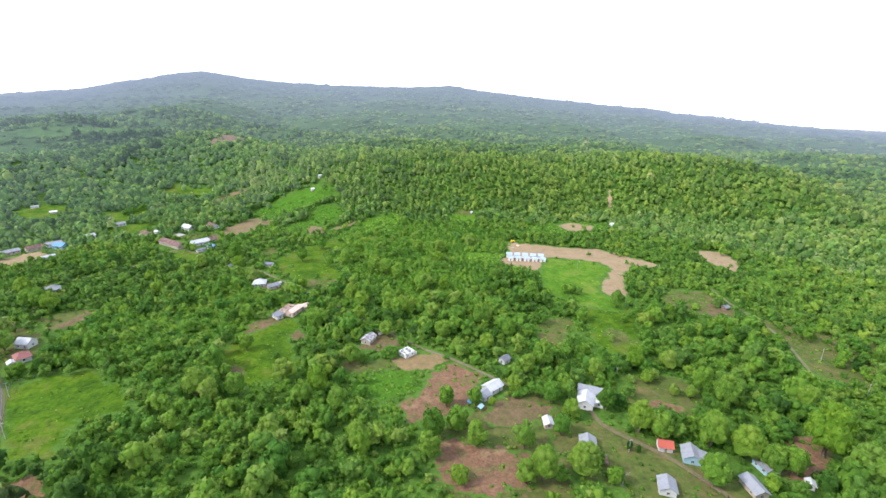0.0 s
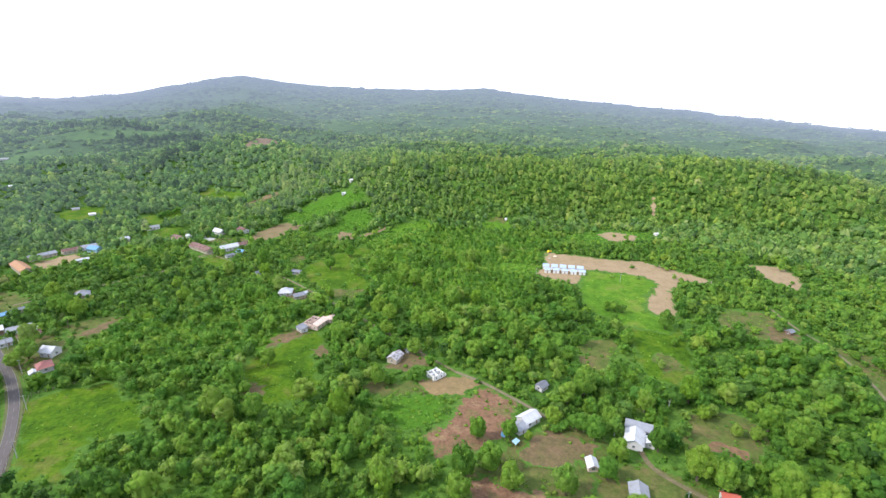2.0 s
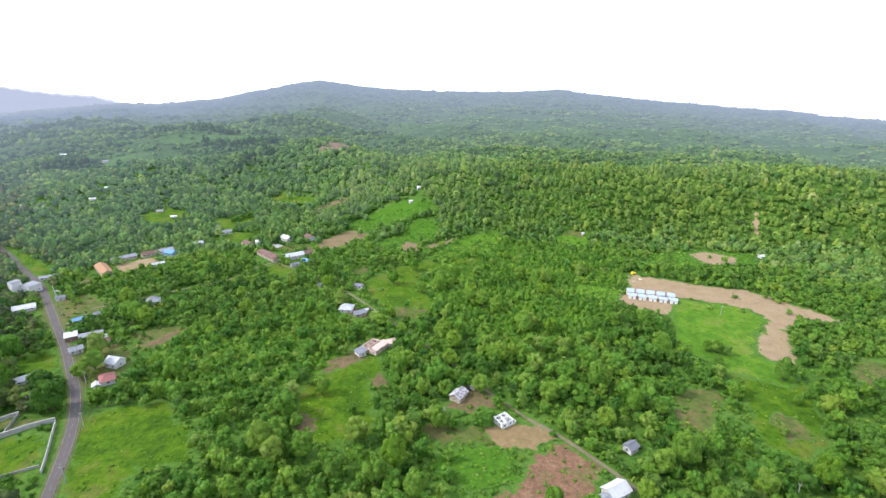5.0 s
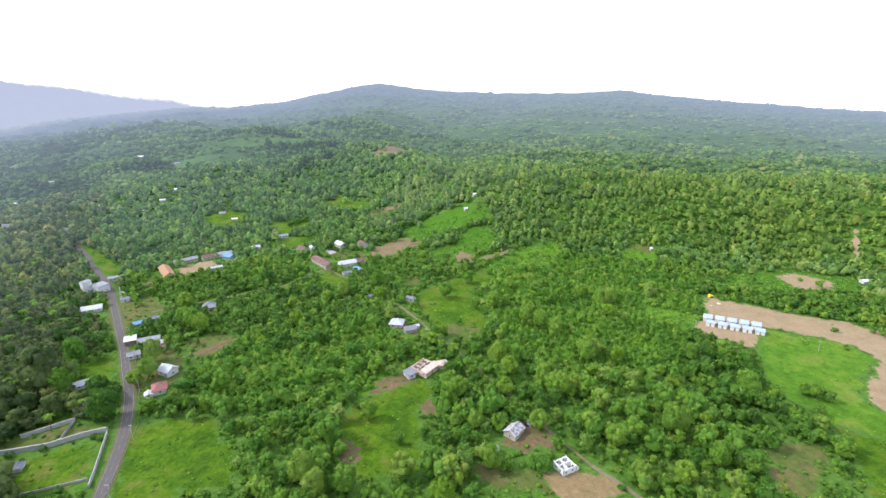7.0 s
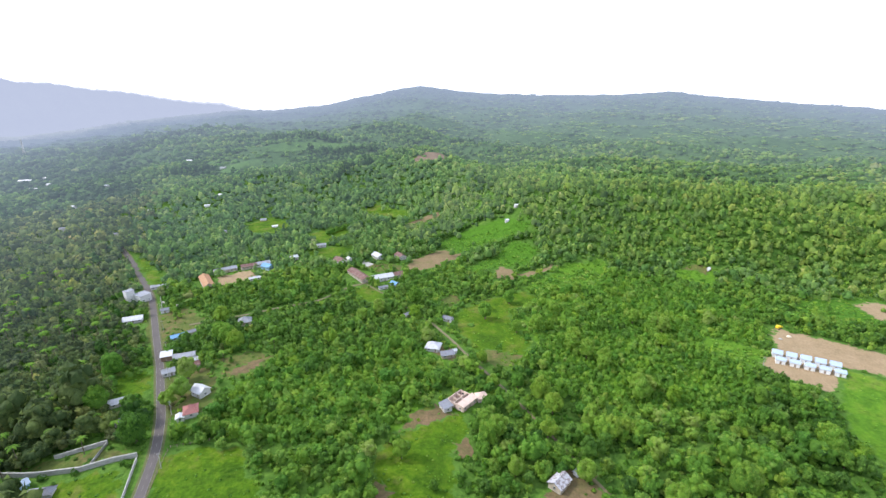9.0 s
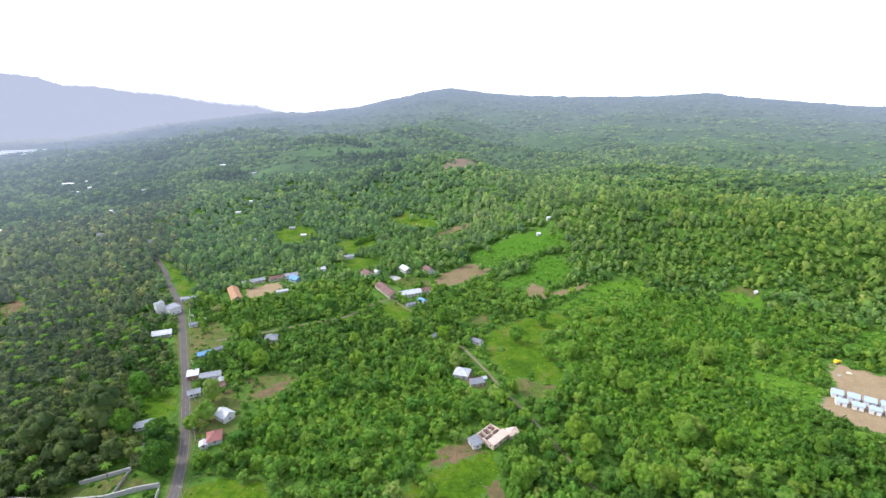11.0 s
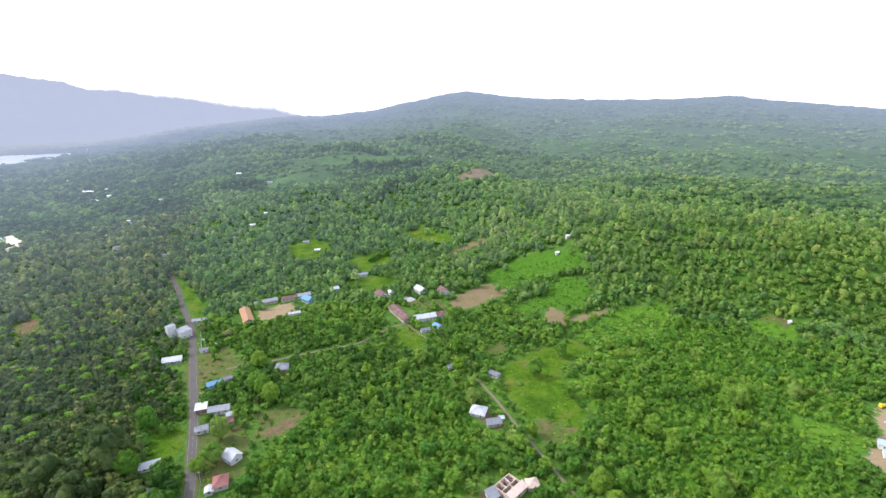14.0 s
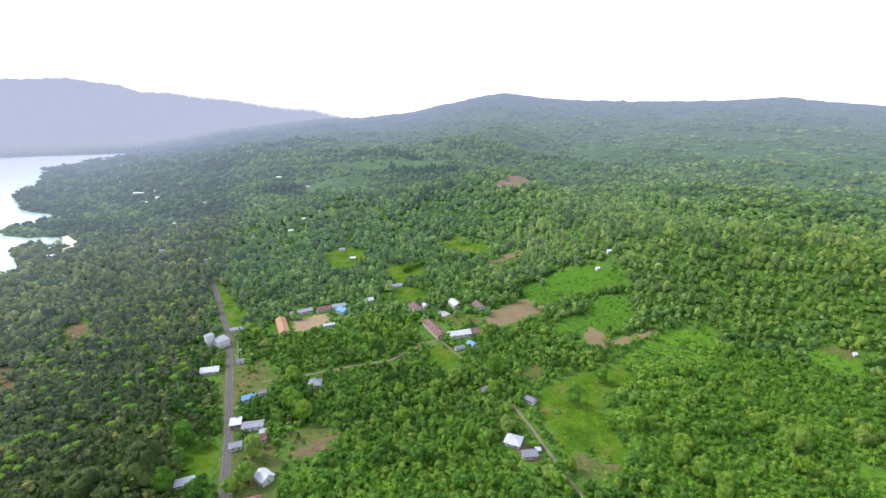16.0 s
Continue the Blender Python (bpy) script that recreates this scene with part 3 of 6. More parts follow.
field("garden", [(-148, 250), (-130, 262), (-116, 256), (-116, 243), (-125, 232), (-133, 229)], SCRUB, "reddish weedy plot", "garden")
field("soil_patch", [(-136, 238), (-124, 250), (-116, 246), (-126, 233)], YARD, "reddish bare patch behind roadside houses", "soil", 0.25)
field("school_yard", [(-215, 375), (-215, 385), (-196, 400), (-182, 390), (-186, 379), (-190, 371), (-203, 361)], DIRT, "bare brown school yard", "yard")
field("school_yard", [(-103, 413), (-78, 427), (-58, 418), (-58, 404), (-78, 399), (-95, 413)], SCRUB, "grassy school yard", "yard")
field("meadow", [(-328, 433), (-322, 437), (-252, 370), (-247, 344), (-299, 398)], GRASS, "green verge beside the road", lift=0.25)
field("soil_plot", [(-116, 103), (-97, 108), (-90, 91), (-104, 86)], SOIL, "bare brown plot at the meadow's edge")
field("yard", [(-26, 268), (-18, 276), (-8, 268), (-2, 258), (-10, 250), (-20, 256)], YARD, "trodden brown yard round the white house", "yard")
field("yard", [(30, 155), (42, 171), (55, 168), (54, 152), (40, 150)], YARD, "trodden brown yard round an old house", "yard")
field("yard", [(96, 66), (122, 62), (128, 48), (140, 36), (150, 20), (150, 0), (108, -4), (98, 26), (84, 44)], SCRUB, "weedy trodden ground between the houses", "yard")
field("yard", [(160, 8), (186, 6), (206, 14), (196, 26), (178, 20), (150, 2)], SOIL, "brown yard under fruit trees", "yard")
field("dirt_patch", [(281, 338), (304, 344), (323, 326), (306, 306), (280, 309)], DIRT, "bare pale dirt clearing at the foot of the ridge", "ground", 0.3)
field("clearing", [(225, 320), (281, 300), (330, 300), (345, 330), (300, 352), (250, 345)], CROP, "green scrub clearing at the foot of the ridge", lift=0.15)
field("paved_court", [(-98, 431), (-86, 420), (-90, 413), (-100, 417)], CONCRETE, "pale concrete court in the school yard", "court", 0.3, 0.4)
field("low_growth", [(66, 384), (101, 409), (123, 408), (171, 389), (197, 353), (189, 292), (163, 247), (140, 215), (95, 210), (62, 222), (50, 262), (62, 300), (52, 330)], LUSH, "bright green low plantation of young trees", lift=0.1, clear=False)
field("low_growth", [(-124, 225), (-109, 256), (-84, 262), (-46, 287), (-8, 253), (-18, 226), (-22, 192), (-60, 180), (-112, 181)], LUSH, "bright green carpet of brush and creepers", lift=0.1, clear=False)
field("crop_field", [(30, 306), (46, 318), (64, 300), (66, 284), (44, 276), (28, 284)], LUSH, "bright green field of low creepers")
field("crop_field", [(146, 279), (160, 288), (180, 270), (176, 257), (165, 252), (150, 262)], LUSH, "low bright green growth beside the new houses")
field("bare_patch", [(-414, 338), (-416, 360), (-398, 350), (-378, 330), (-384, 318)], YARD, "bare grey-brown patch in the shore forest", "ground", 0.3)
field("bare_patch", [(-404, 276), (-400, 288), (-382, 278), (-360, 260), (-366, 252)], YARD, "bare pale patch in the shore forest", "ground", 0.3)
field("scrub_gap", [(154, 83), (170, 81), (185, 71), (174, 54), (163, 46), (151, 48), (141, 59), (137, 67)], SCRUB, "open scrubby ground with a few bushes", "scrub")
field("scrub_soil", [(153, 66), (156, 62), (163, 57), (159, 51), (147, 58), (147, 63)], SOIL, "bare brown patch in the scrub", "soil", 0.2, 2.5)
field("garden", [(-170, 226), (-146, 246), (-132, 222), (-128, 200), (-146, 192)], SCRUB, "garden plots behind the roadside houses", "garden")
field("garden", [(-232, 300), (-206, 322), (-180, 300), (-186, 268), (-203, 266)], SCRUB, "weedy garden plots beside the road", "garden")
field("walled_lot", [(-176, 156), (-144, 164), (-132, 146), (-138, 138), (-162, 136)], GRASS, "overgrown lot inside a concrete wall", "lot")
field("drive", [(-196, 166), (-178, 170), (-160, 176), (-142, 172), (-141, 169), (-180, 161)], SCRUB, "grassy lane between two walls", "lane")
field("lot", [(-174, 202), (-196, 226), (-182, 240), (-166, 214)], GRASS, "grassy lot beside a long shed", "lot")
for points, words in (([(-444, 845), (-444, 900), (-422, 912), (-414, 866), (-422, 812)], "green hillside meadow among distant woods"), ([(-430, 1006), (-353, 1045), (-234, 1072), (-200, 1036), (-314, 990), (-401, 966)], "pale green meadow along a far bench of land"),
                      ([(-198, 800), (-170, 840), (-150, 850), (-160, 800)], "green slope below the far bare soil"), ([(-560, 900), (-500, 935), (-480, 900), (-530, 880)], "green far meadow among woods"), ([(60, 1290), (220, 1330), (230, 1270), (90, 1240)], "long pale meadow on the far slope")):
    field("far_meadow", points, FAR_GRASS, words, lift=1.4, jitter=14)
field("soil_slope", [(-95, 800), (-84, 835), (-70, 856), (-47, 872), (-33, 868), (-38, 818), (-62, 798)], FAR_SOIL, "bare reddish slope on a far hill", "soil", 1.6)
field("rock_scar", [(396, 398), (400, 396), (386, 374), (374, 358), (371, 360), (383, 378)], DIRT, "pale bare rock scar on the wooded ridge", "rock", 1.2)
field("beach", [(-738, 602), (-690, 571), (-650, 530), (-638, 536), (-680, 580), (-730, 610)], SAND, "narrow pale beach", "beach", 0.5)


# ---- road and tracks ----
def strip(name, line, offset, width, mat, lift, parent=None, label="", pace=3.0):
    """A ribbon along a line, draped over the land."""
    pts = []
    for (x0, y0), (x1, y1) in zip(line, line[1:]):
        n = max(1, int(math.hypot(x1 - x0, y1 - y0) / pace))
        pts += [(x0 + (x1 - x0) * k / n, y0 + (y1 - y0) * k / n) for k in range(n)]
    pts.append(line[-1])
    p = np.array(pts)
    for _ in range(4):
        p[1:-1] = 0.25 * p[:-2] + 0.5 * p[1:-1] + 0.25 * p[2:]
    t = np.gradient(p, axis=0)
    t /= np.linalg.norm(t, axis=1)[:, None]
    side = np.stack([t[:, 1], -t[:, 0]], -1)
    rows = []
    for s in (-width / 2, -width / 4, 0, width / 4, width / 2):
        q = p + side * (offset + s)
        rows.append(np.column_stack([q, land(q[:, 0], q[:, 1]) + lift - 0.02 * abs(s)]))
    ob = arrays(name, np.stack(rows, 1).reshape(-1, 3), sheet(len(p), 5, False), mat)
    ob.parent = parent
    return tagged(ob, label), p, side, t


ROAD = [(-96, -120), (-103, -20), (-109, 50), (-115, 105), (-120, 127), (-127, 150), (-135, 171), (-141, 183), (-148, 196), (-162, 217), (-177, 240), (-200, 272), (-226, 309), (-247, 338), (-269, 363), (-292, 388), (-314, 413), (-338, 437), (-374, 474), (-430, 530), (-520, 625)]
road, rp, rs, rt = strip("road", ROAD, 0, 4.1, ASPHALT, 0.30)
tagged(road, "grey asphalt village road with worn white lines", "road", kind="structure")
for s in (-2.6, 2.6):
    strip("verge", ROAD, s, 1.1, VERGE, 0.24, road, "sandy verge")
for s in (-1.9, 1.9):
    strip("edge_line", ROAD[2:13], s, 0.16, PAINT_LINE, 0.40, road, "worn white edge line")
for k in range(52, 130, 2):
    c, tt, ss = rp[k], rt[k] * 1.5, rs[k] * 0.06
    quad = [c - tt - ss, c - tt + ss, c + tt + ss, c + tt - ss]
    dash = arrays("centre_dash", [(q[0], q[1], ground_at(q[0], q[1]) + 0.42) for q in quad], [(0, 1, 2, 3)], PAINT_LINE)
    dash.parent = road
CLEAR_LINES = [(ROAD[:18], 4.2)]


def track(line, width, label, mat=None, reach=1.0):
    ob = strip("dirt_track", line, 0, width, mat or TRACK, 0.34)[0]
    CLEAR_LINES.append((line, reach))
    return tagged(ob, label, "track", kind="structure")


track([(-22, 300), (-10, 281), (3, 257), (15, 237), (24, 221)], 1.8, "narrow pale dirt track between fields and trees", reach=2.4)
track([(24, 221), (39, 193), (54, 163), (66, 142)], 1.5, "faint dirt track under trees", LANE, reach=0.4)
track([(66, 142), (76, 130), (89, 107), (94, 97)], 2.0, "pale dirt track at the edge of the brown field", reach=1.6)
track([(-190, 292), (-163, 306), (-138, 322), (-113, 335), (-104, 349), (-95, 366), (-84, 372)], 2.4, "pale dirt track through dense trees", reach=3.4)
track([(121, 70), (117, 59), (124, 46), (131, 33), (134, 20), (137, 6), (140, -12)], 2.2, "brown dirt lane between houses", LANE, reach=1.8)
track([(298, 156), (292, 143), (286, 124), (285, 111), (279, 96), (270, 79), (257, 62), (244, 46)], 1.7, "thin pale footpath through scrub", reach=3.2)
track([(-84, 372), (-70, 356), (-52, 338), (-38, 318), (-22, 300)], 1.4, "faint dirt track behind the school", reach=0.2)


# ---- houses ----
FOOT = []  # places that trees keep clear of: x, y, radius


def box(bm, x0, x1, y0, y1, z0, z1):
    v = [bm.verts.new((x, y, z)) for z in (z0, z1) for x, y in ((x0, y0), (x1, y0), (x1, y1), (x0, y1))]
    for f in ((3, 2, 1, 0), (4, 5, 6, 7), (0, 1, 5, 4), (1, 2, 6, 5), (2, 3, 7, 6), (3, 0, 4, 7)):
        bm.faces.new([v[k] for k in f])


def prism(bm, low, high):
    """A solid between two outlines of the same number of corners."""
    a, b = [bm.verts.new(p) for p in low], [bm.verts.new(p) for p in high]
    n = len(a)
    bm.faces.new(a[::-1]), bm.faces.new(b)
    for k in range(n):
        bm.faces.new((a[k], a[(k + 1) % n], b[(k + 1) % n], b[k]))


def wall_side(house, p0, p1, h, mat, openings=(), t=0.18, gable=0.0, label="", name="wall"):
    """A wall with thickness from p0 to p1; openings, as (start, end, sill, head), go right through it."""
    bm = bmesh.new()
    d = Vector((p1[0] - p0[0], p1[1] - p0[1], 0))
    length = d.length
    d.normalize()
    inward = Vector((-d.y, d.x, 0)) * t

    def block(s0, s1, z0, z1):
        if s1 - s0 > 0.02 and z1 - z0 > 0.02:
            c = [Vector((p0[0], p0[1], 0)) + d * s for s in (s0, s1)]
            prism(bm, [c[0] + Vector((0, 0, z0)), c[1] + Vector((0, 0, z0)), c[1] + inward + Vector((0, 0, z0)), c[0] + inward + Vector((0, 0, z0))],
                  [c[0] + Vector((0, 0, z1)), c[1] + Vector((0, 0, z1)), c[1] + inward + Vector((0, 0, z1)), c[0] + inward + Vector((0, 0, z1))])
    s = 0.0
    for a, b, z0, z1 in sorted(openings):
        block(s, a, 0, h), block(a, b, 0, z0), block(a, b, z1, h)
        s = b
    block(s, length, 0, h)
    if gable:
        base = Vector((p0[0], p0[1], h))
        tri = [base, base + d * length, base + d * length / 2 + Vector((0, 0, gable))]
        prism(bm, tri, [v + inward for v in tri])
    wall = part(name, bm, mat, house, label)
    for a, b, z0, z1 in openings:
        c0, c1 = Vector((p0[0], p0[1], 0)) + d * a, Vector((p0[0], p0[1], 0)) + d * b
        if z0 < 0.1:
            bm = bmesh.new()
            i0, i1 = inward * 0.35, inward * 0.65
            prism(bm, [c0 + i0, c1 + i0, c1 + i1, c0 + i1], [v + Vector((0, 0, z1)) for v in (c0 + i0, c1 + i0, c1 + i1, c0 + i1)])
            part("door", bm, WOOD, house, "brown wooden door")
        else:
            bm = bmesh.new()
            up = Vector((0, 0, 1))
            for q0, q1, y0, y1 in ((c0, c1, z0, z0 + 0.08), (c0, c1, z1 - 0.08, z1), (c0, c0 + d * 0.08, z0, z1), (c1 - d * 0.08, c1, z0, z1), (c0 + d * ((b - a) / 2 - 0.03), c0 + d * ((b - a) / 2 + 0.03), z0, z1)):
                o = -inward * 0.2
                prism(bm, [q0 + o + up * y0, q1 + o + up * y0, q1 - o + up * y0, q0 - o + up * y0], [q0 + o + up * y1, q1 + o + up * y1, q1 - o + up * y1, q0 - o + up * y1])
            frame_part = part("window", bm, WHITE_WALL, house, "white window frame")
            bm = bmesh.new()
            i0, i1 = inward * 0.4, inward * 0.5
            prism(bm, [v + up * (z0 + 0.05) for v in (c0 + i0, c1 + i0, c1 + i1, c0 + i1)], [v + up * (z1 - 0.05) for v in (c0 + i0, c1 + i0, c1 + i1, c0 + i1)])
            part("pane", bm, GLASS, frame_part, "dark glass")
    return wall


def sheet_slope(house, a, b, c, d, mat, label="", pitch=0.5, name="roof_slope"):
    """A corrugated sheet with thickness; a-b is the eave and d-c the ridge."""
    bm = bmesh.new()
    a, b, c, d = map(Vector, (a, b, c, d))
    normal = (b - a).cross(d - a).normalized()
    if normal.z < 0:
        normal = -normal
    n = max(4, int((b - a).length / pitch) * 2)
    rows = []
    for k in range(n + 1):
        f = k / n
        lift = normal * (0.05 if k % 2 else 0.0)
        low, high = a.lerp(b, f) + lift, d.lerp(c, f) + lift
        rows.append([bm.verts.new(p) for p in (low, high, high - normal * 0.06, low - normal * 0.06)])
    for r, s in zip(rows, rows[1:]):
        for k in range(4):
            bm.faces.new((r[k], s[k], s[(k + 1) % 4], r[(k + 1) % 4]))
    bm.faces.new(rows[0]), bm.faces.new(rows[-1][::-1])
    return part(name, bm, mat, house, label)


def ridge(house, p, q, mat, name="ridge_cap"):
    bm = bmesh.new()
    p, q = Vector(p), Vector(q)
    d = (q - p).normalized()
    s = d.cross(Vector((0, 0, 1))).normalized() * 0.22
    low = [p - s - Vector((0, 0, 0.07)), p + Vector((0, 0, 0.08)), p + s - Vector((0, 0, 0.07))]
    prism(bm, low, [v + (q - p) for v in low])
    return part(name, bm, mat, house)


def auto_openings(length, h, door=True, every=2.9):
    n = max(1, int(length / every))
    out = []
    for k in range(n):
        c = length * (k + 0.5) / n
        if door and k == n // 2:
            out.append((c - 0.45, c + 0.45, 0.0, 2.05))
        else:
            out.append((c - 0.55, c + 0.55, 0.9, min(2.1, h - 0.35)))
    return out


def house(name, x, y, yaw, L, W, h, rise, roof_mat, wall_mat, label, roof="gable", over=0.55, porch=0.0, porch_mat=None, group="", category="house", bare=False, roof_label="", second=None):
    """A house whose ridge runs along its own x. The front is the -y side."""
    ob = thing(name, x, y, yaw, label, category, group)
    FOOT.append((x, y, math.hypot(L, W) / 2 + 0.3))
    away = math.hypot(x, y + 20)
    if away < 420:
        reach = math.hypot(L, W) / 2 + 2.5
        FOOT.append((x - x / away * reach, y - (y + 20) / away * reach, 2.6))
    else:
        FOOT.append((x - x / away * 7.0, y - (y + 20) / away * 7.0, 4.5))
    l, w = L / 2, W / 2
    bm = bmesh.new()
    box(bm, -l - 0.15, l + 0.15, -w - 0.15 - porch, w + 0.15, -1.2, 0.12)
    part("foundation", bm, CONCRETE, ob, "grey concrete footing")
    shed = roof == "shed"
    wall_side(ob, (-l, -w), (l, -w), h, wall_mat, () if bare else auto_openings(L, h))
    wall_side(ob, (l, w), (-l, w), h + (rise if shed else 0), second or wall_mat, () if bare else auto_openings(L, h, False))
    gable = rise - 0.08 if roof == "gable" else 0.0
    for s in (1, -1):
        wall_side(ob, (l * s, -w * s + 0.18 * s), (l * s, w * s - 0.18 * s), h, wall_mat, () if bare else auto_openings(W - 0.36, h, False, 3.4), gable=gable)
    drop = over * rise / w
    if roof == "gable":
        for s in (-1, 1):
            sheet_slope(ob, (-l - over, s * (w + over), h - drop), (l + over, s * (w + over), h - drop), (l + over, 0, h + rise), (-l - over, 0, h + rise), roof_mat, roof_label)
        ridge(ob, (-l - over, 0, h + rise + 0.06), (l + over, 0, h + rise + 0.06), roof_mat)
    elif roof == "hip":
        e, k = l + over, max(l - w, 0.15)
        for s in (-1, 1):
            sheet_slope(ob, (-e, s * (w + over), h - drop), (e, s * (w + over), h - drop), (k, 0, h + rise), (-k, 0, h + rise), roof_mat, roof_label)
            sheet_slope(ob, (s * e, -w - over, h - drop), (s * e, w + over, h - drop), (s * k, 0.04, h + rise), (s * k, -0.04, h + rise), roof_mat, roof_label)
            for q in (-1, 1):
                ridge(ob, (s * e, q * (w + over), h - drop + 0.05), (s * k, 0, h + rise + 0.05), roof_mat, "hip_cap")
        ridge(ob, (-k, 0, h + rise + 0.06), (k, 0, h + rise + 0.06), roof_mat)
    elif shed:
        sheet_slope(ob, (-l - over, -w - over, h + 0.05 - drop / 2), (l + over, -w - over, h + 0.05 - drop / 2), (l + over, w + over, h + rise + drop / 2 + 0.1), (-l - over, w + over, h + rise + drop / 2 + 0.1), roof_mat, roof_label)
    if porch:
        pm = porch_mat or roof_mat
        sheet_slope(ob, (-l - 0.3, -w - porch - 0.2, h - 0.75), (l + 0.3, -w - porch - 0.2, h - 0.75), (l + 0.3, -w - 0.05, h - 0.15), (-l - 0.3, -w - 0.05, h - 0.15), pm, "porch roof", name="porch_roof")
        for k in range(4):
            bm = bmesh.new()
            c = -l + 0.15 + (L - 0.3) * k / 3
            box(bm, c - 0.07, c + 0.07, -w - porch + 0.05, -w - porch + 0.19, 0.1, h - 0.72)
            part("porch_post", bm, WHITE_WALL, ob)
    return ob


# open ground round the houses
FOOT += [(72, 75, 8), (84, 77, 9), (60, 57, 8), (51, 62, 7), (90, 56, 6), (112, 52, 6), (109, 34, 6), (126, 29, 5), (150, 22, 5), (131, 56, 4), (154, 64, 8), (160, 76, 6)]

# row of five new houses
for back, wide, deep, rise, words in ((2.3, 4.6, 4.4, 1.0, "small new white house with a light blue metal roof"), (9.8, 4.7, 5.0, 1.5, "new white house with a pale blue metal roof")):
    for k in range(5):
        along = 3.1 + 6.75 * k - (1.2 if back > 5 else 0)
        px, py = 178 + 0.883 * along + 0.469 * back, 256 - 0.469 * along + 0.883 * back
        if k == 0:
            first = house("row_house", px, py, -28, wide, deep, 2.9, rise, BLUE_ROOF, NEW_WALL, words, group="rows of new houses", over=0.3)
        else:
            copy_thing(first, pose(px, py, ground_at(px, py), 0, 0, -28))
            FOOT.append((px, py, 7.0))

# houses at the near right
house("house", 121, 73, 48, 9.0, 7.0, 3.2, 1.9, WHITE_ROOF, WHITE_WALL, "white plastered house with a white metal gable roof", porch=0)
house("house_wing", 127.2, 78.2, -42, 10.2, 3.6, 2.9, 0.8, ZINC, WHITE_WALL, "low zinc-roofed wing behind the white house", roof="shed")
house("house_annex", 126.5, 70, 48, 4.2, 3.4, 2.5, 0.8, WHITE_ROOF, WHITE_WALL, "small white annex beside the white house")
house("house", 84.5, 97, 20, 8.4, 6.0, 3.0, 1.7, WHITE_ROOF, WHITE_WALL, "long white house with a pale metal roof by the brown field")
house("house_wing", 78.2, 93.2, 20, 5.0, 5.2, 2.5, 1.3, ZINC, WHITE_WALL, "lower zinc-roofed end of the long white house")
house("hut", 102, 117.5, 25, 5.0, 4.0, 2.5, 1.2, OLD_ZINC, WHITE_WALL, "small hut with a grey sheet roof among trees", category="hut")
house("house", 103.7, 48.8, 57, 6.4, 6.0, 2.9, 1.6, ZINC, WHITE_WALL, "small house with a grey zinc gable roof")
house("house", 133, 37.5, -32, 5.2, 4.6, 2.7, 1.5, RED_ROOF, WHITE_WALL, "small white house with a bright red roof")
house("house", 138.5, 29.6, 52, 7.2, 6.2, 2.9, 1.8, ZINC, BLUE_WALL, "pale blue house with a grey zinc gable roof and porch", porch=0)
house("house_annex", 142.5, 27, 52, 4.2, 3.2, 2.3, 0.7, ZINC, WHITE_WALL, "low zinc lean-to beside the pale blue house", roof="shed")
house("house", 117, 20.6, 52, 6.4, 5.6, 2.8, 1.6, ZINC, WHITE_WALL, "white house with a weathered zinc gable roof beside the lane")
house("hut", 96, 66, 70, 4.8, 3.6, 2.4, 1.0, WHITE_ROOF, PINK_WALL, "small shed with a white sheet roof", category="hut")
house("house", 147.2, 9.6, 72, 8.6, 5.2, 2.7, 1.4, ZINC, CREAM_WALL, "long low house with a zinc roof beside the lane", porch=0)
house("house", 161, 15.5, 80, 7.0, 4.6, 2.7, 1.3, OLD_ZINC, BLUE_WALL, "low house with a blue-grey sheet roof under trees", porch=1.6, porch_mat=BRIGHT_BLUE_ROOF)
house("hut", 168.5, 3.5, 40, 3.0, 2.6, 2.2, 0.8, WHITE_ROOF, WHITE_WALL, "small white-roofed hut under trees", category="hut")
house("hut", 277, 127, 10, 4.5, 3.2, 2.3, 0.8, OLD_ZINC, BROWN_WALL, "lone grey field hut in dry scrub", category="hut")

# middle: house with the pale roof, sheds
house("house", -19.5, 267, -10, 7.8, 7.2, 3.0, 2.3, WHITE_ROOF, WHITE_WALL, "white house with a steep white hipped roof", roof="hip", over=0.8)
house("house_annex", -10.5, 258, 20, 7.6, 3.6, 2.4, 0.7, OLD_ZINC, CREAM_WALL, "low grey sheet-roofed shed beside the white house", roof="shed")
house("hut", -6.5, 263.5, 20, 2.2, 2.2, 2.0, 0.6, WHITE_ROOF, WHITE_WALL, "tiny white washhouse beside the shed", category="hut", bare=True)
house("house", 38, 162, 48, 7.6, 5.6, 2.8, 1.5, PATCH_ROOF, CREAM_WALL, "old house with patched grey sheet roof under trees")
house("hut", 27, 151, 10, 4.2, 3.2, 2.2, 0.7, OLD_ZINC, BROWN_WALL, "small grey shed hidden in trees", category="hut", bare=True)
house("hut", 46.5, 168, 40, 2.6, 2.2, 1.9, 0.5, ZINC, BLOCK_WALL, "tiny low shed built of bare concrete blocks", category="hut", bare=True)
house("hut", -12, 306.5, -30, 6.6, 4.2, 2.4, 1.0, OLD_ZINC, WHITE_WALL, "grey sheet-roofed hut at the meadow's corner", category="hut")
house("hut", -41, 312, 40, 4.2, 3.4, 2.3, 0.9, OLD_ZINC, WHITE_WALL, "grey hut half hidden among trees", category="hut", bare=True)

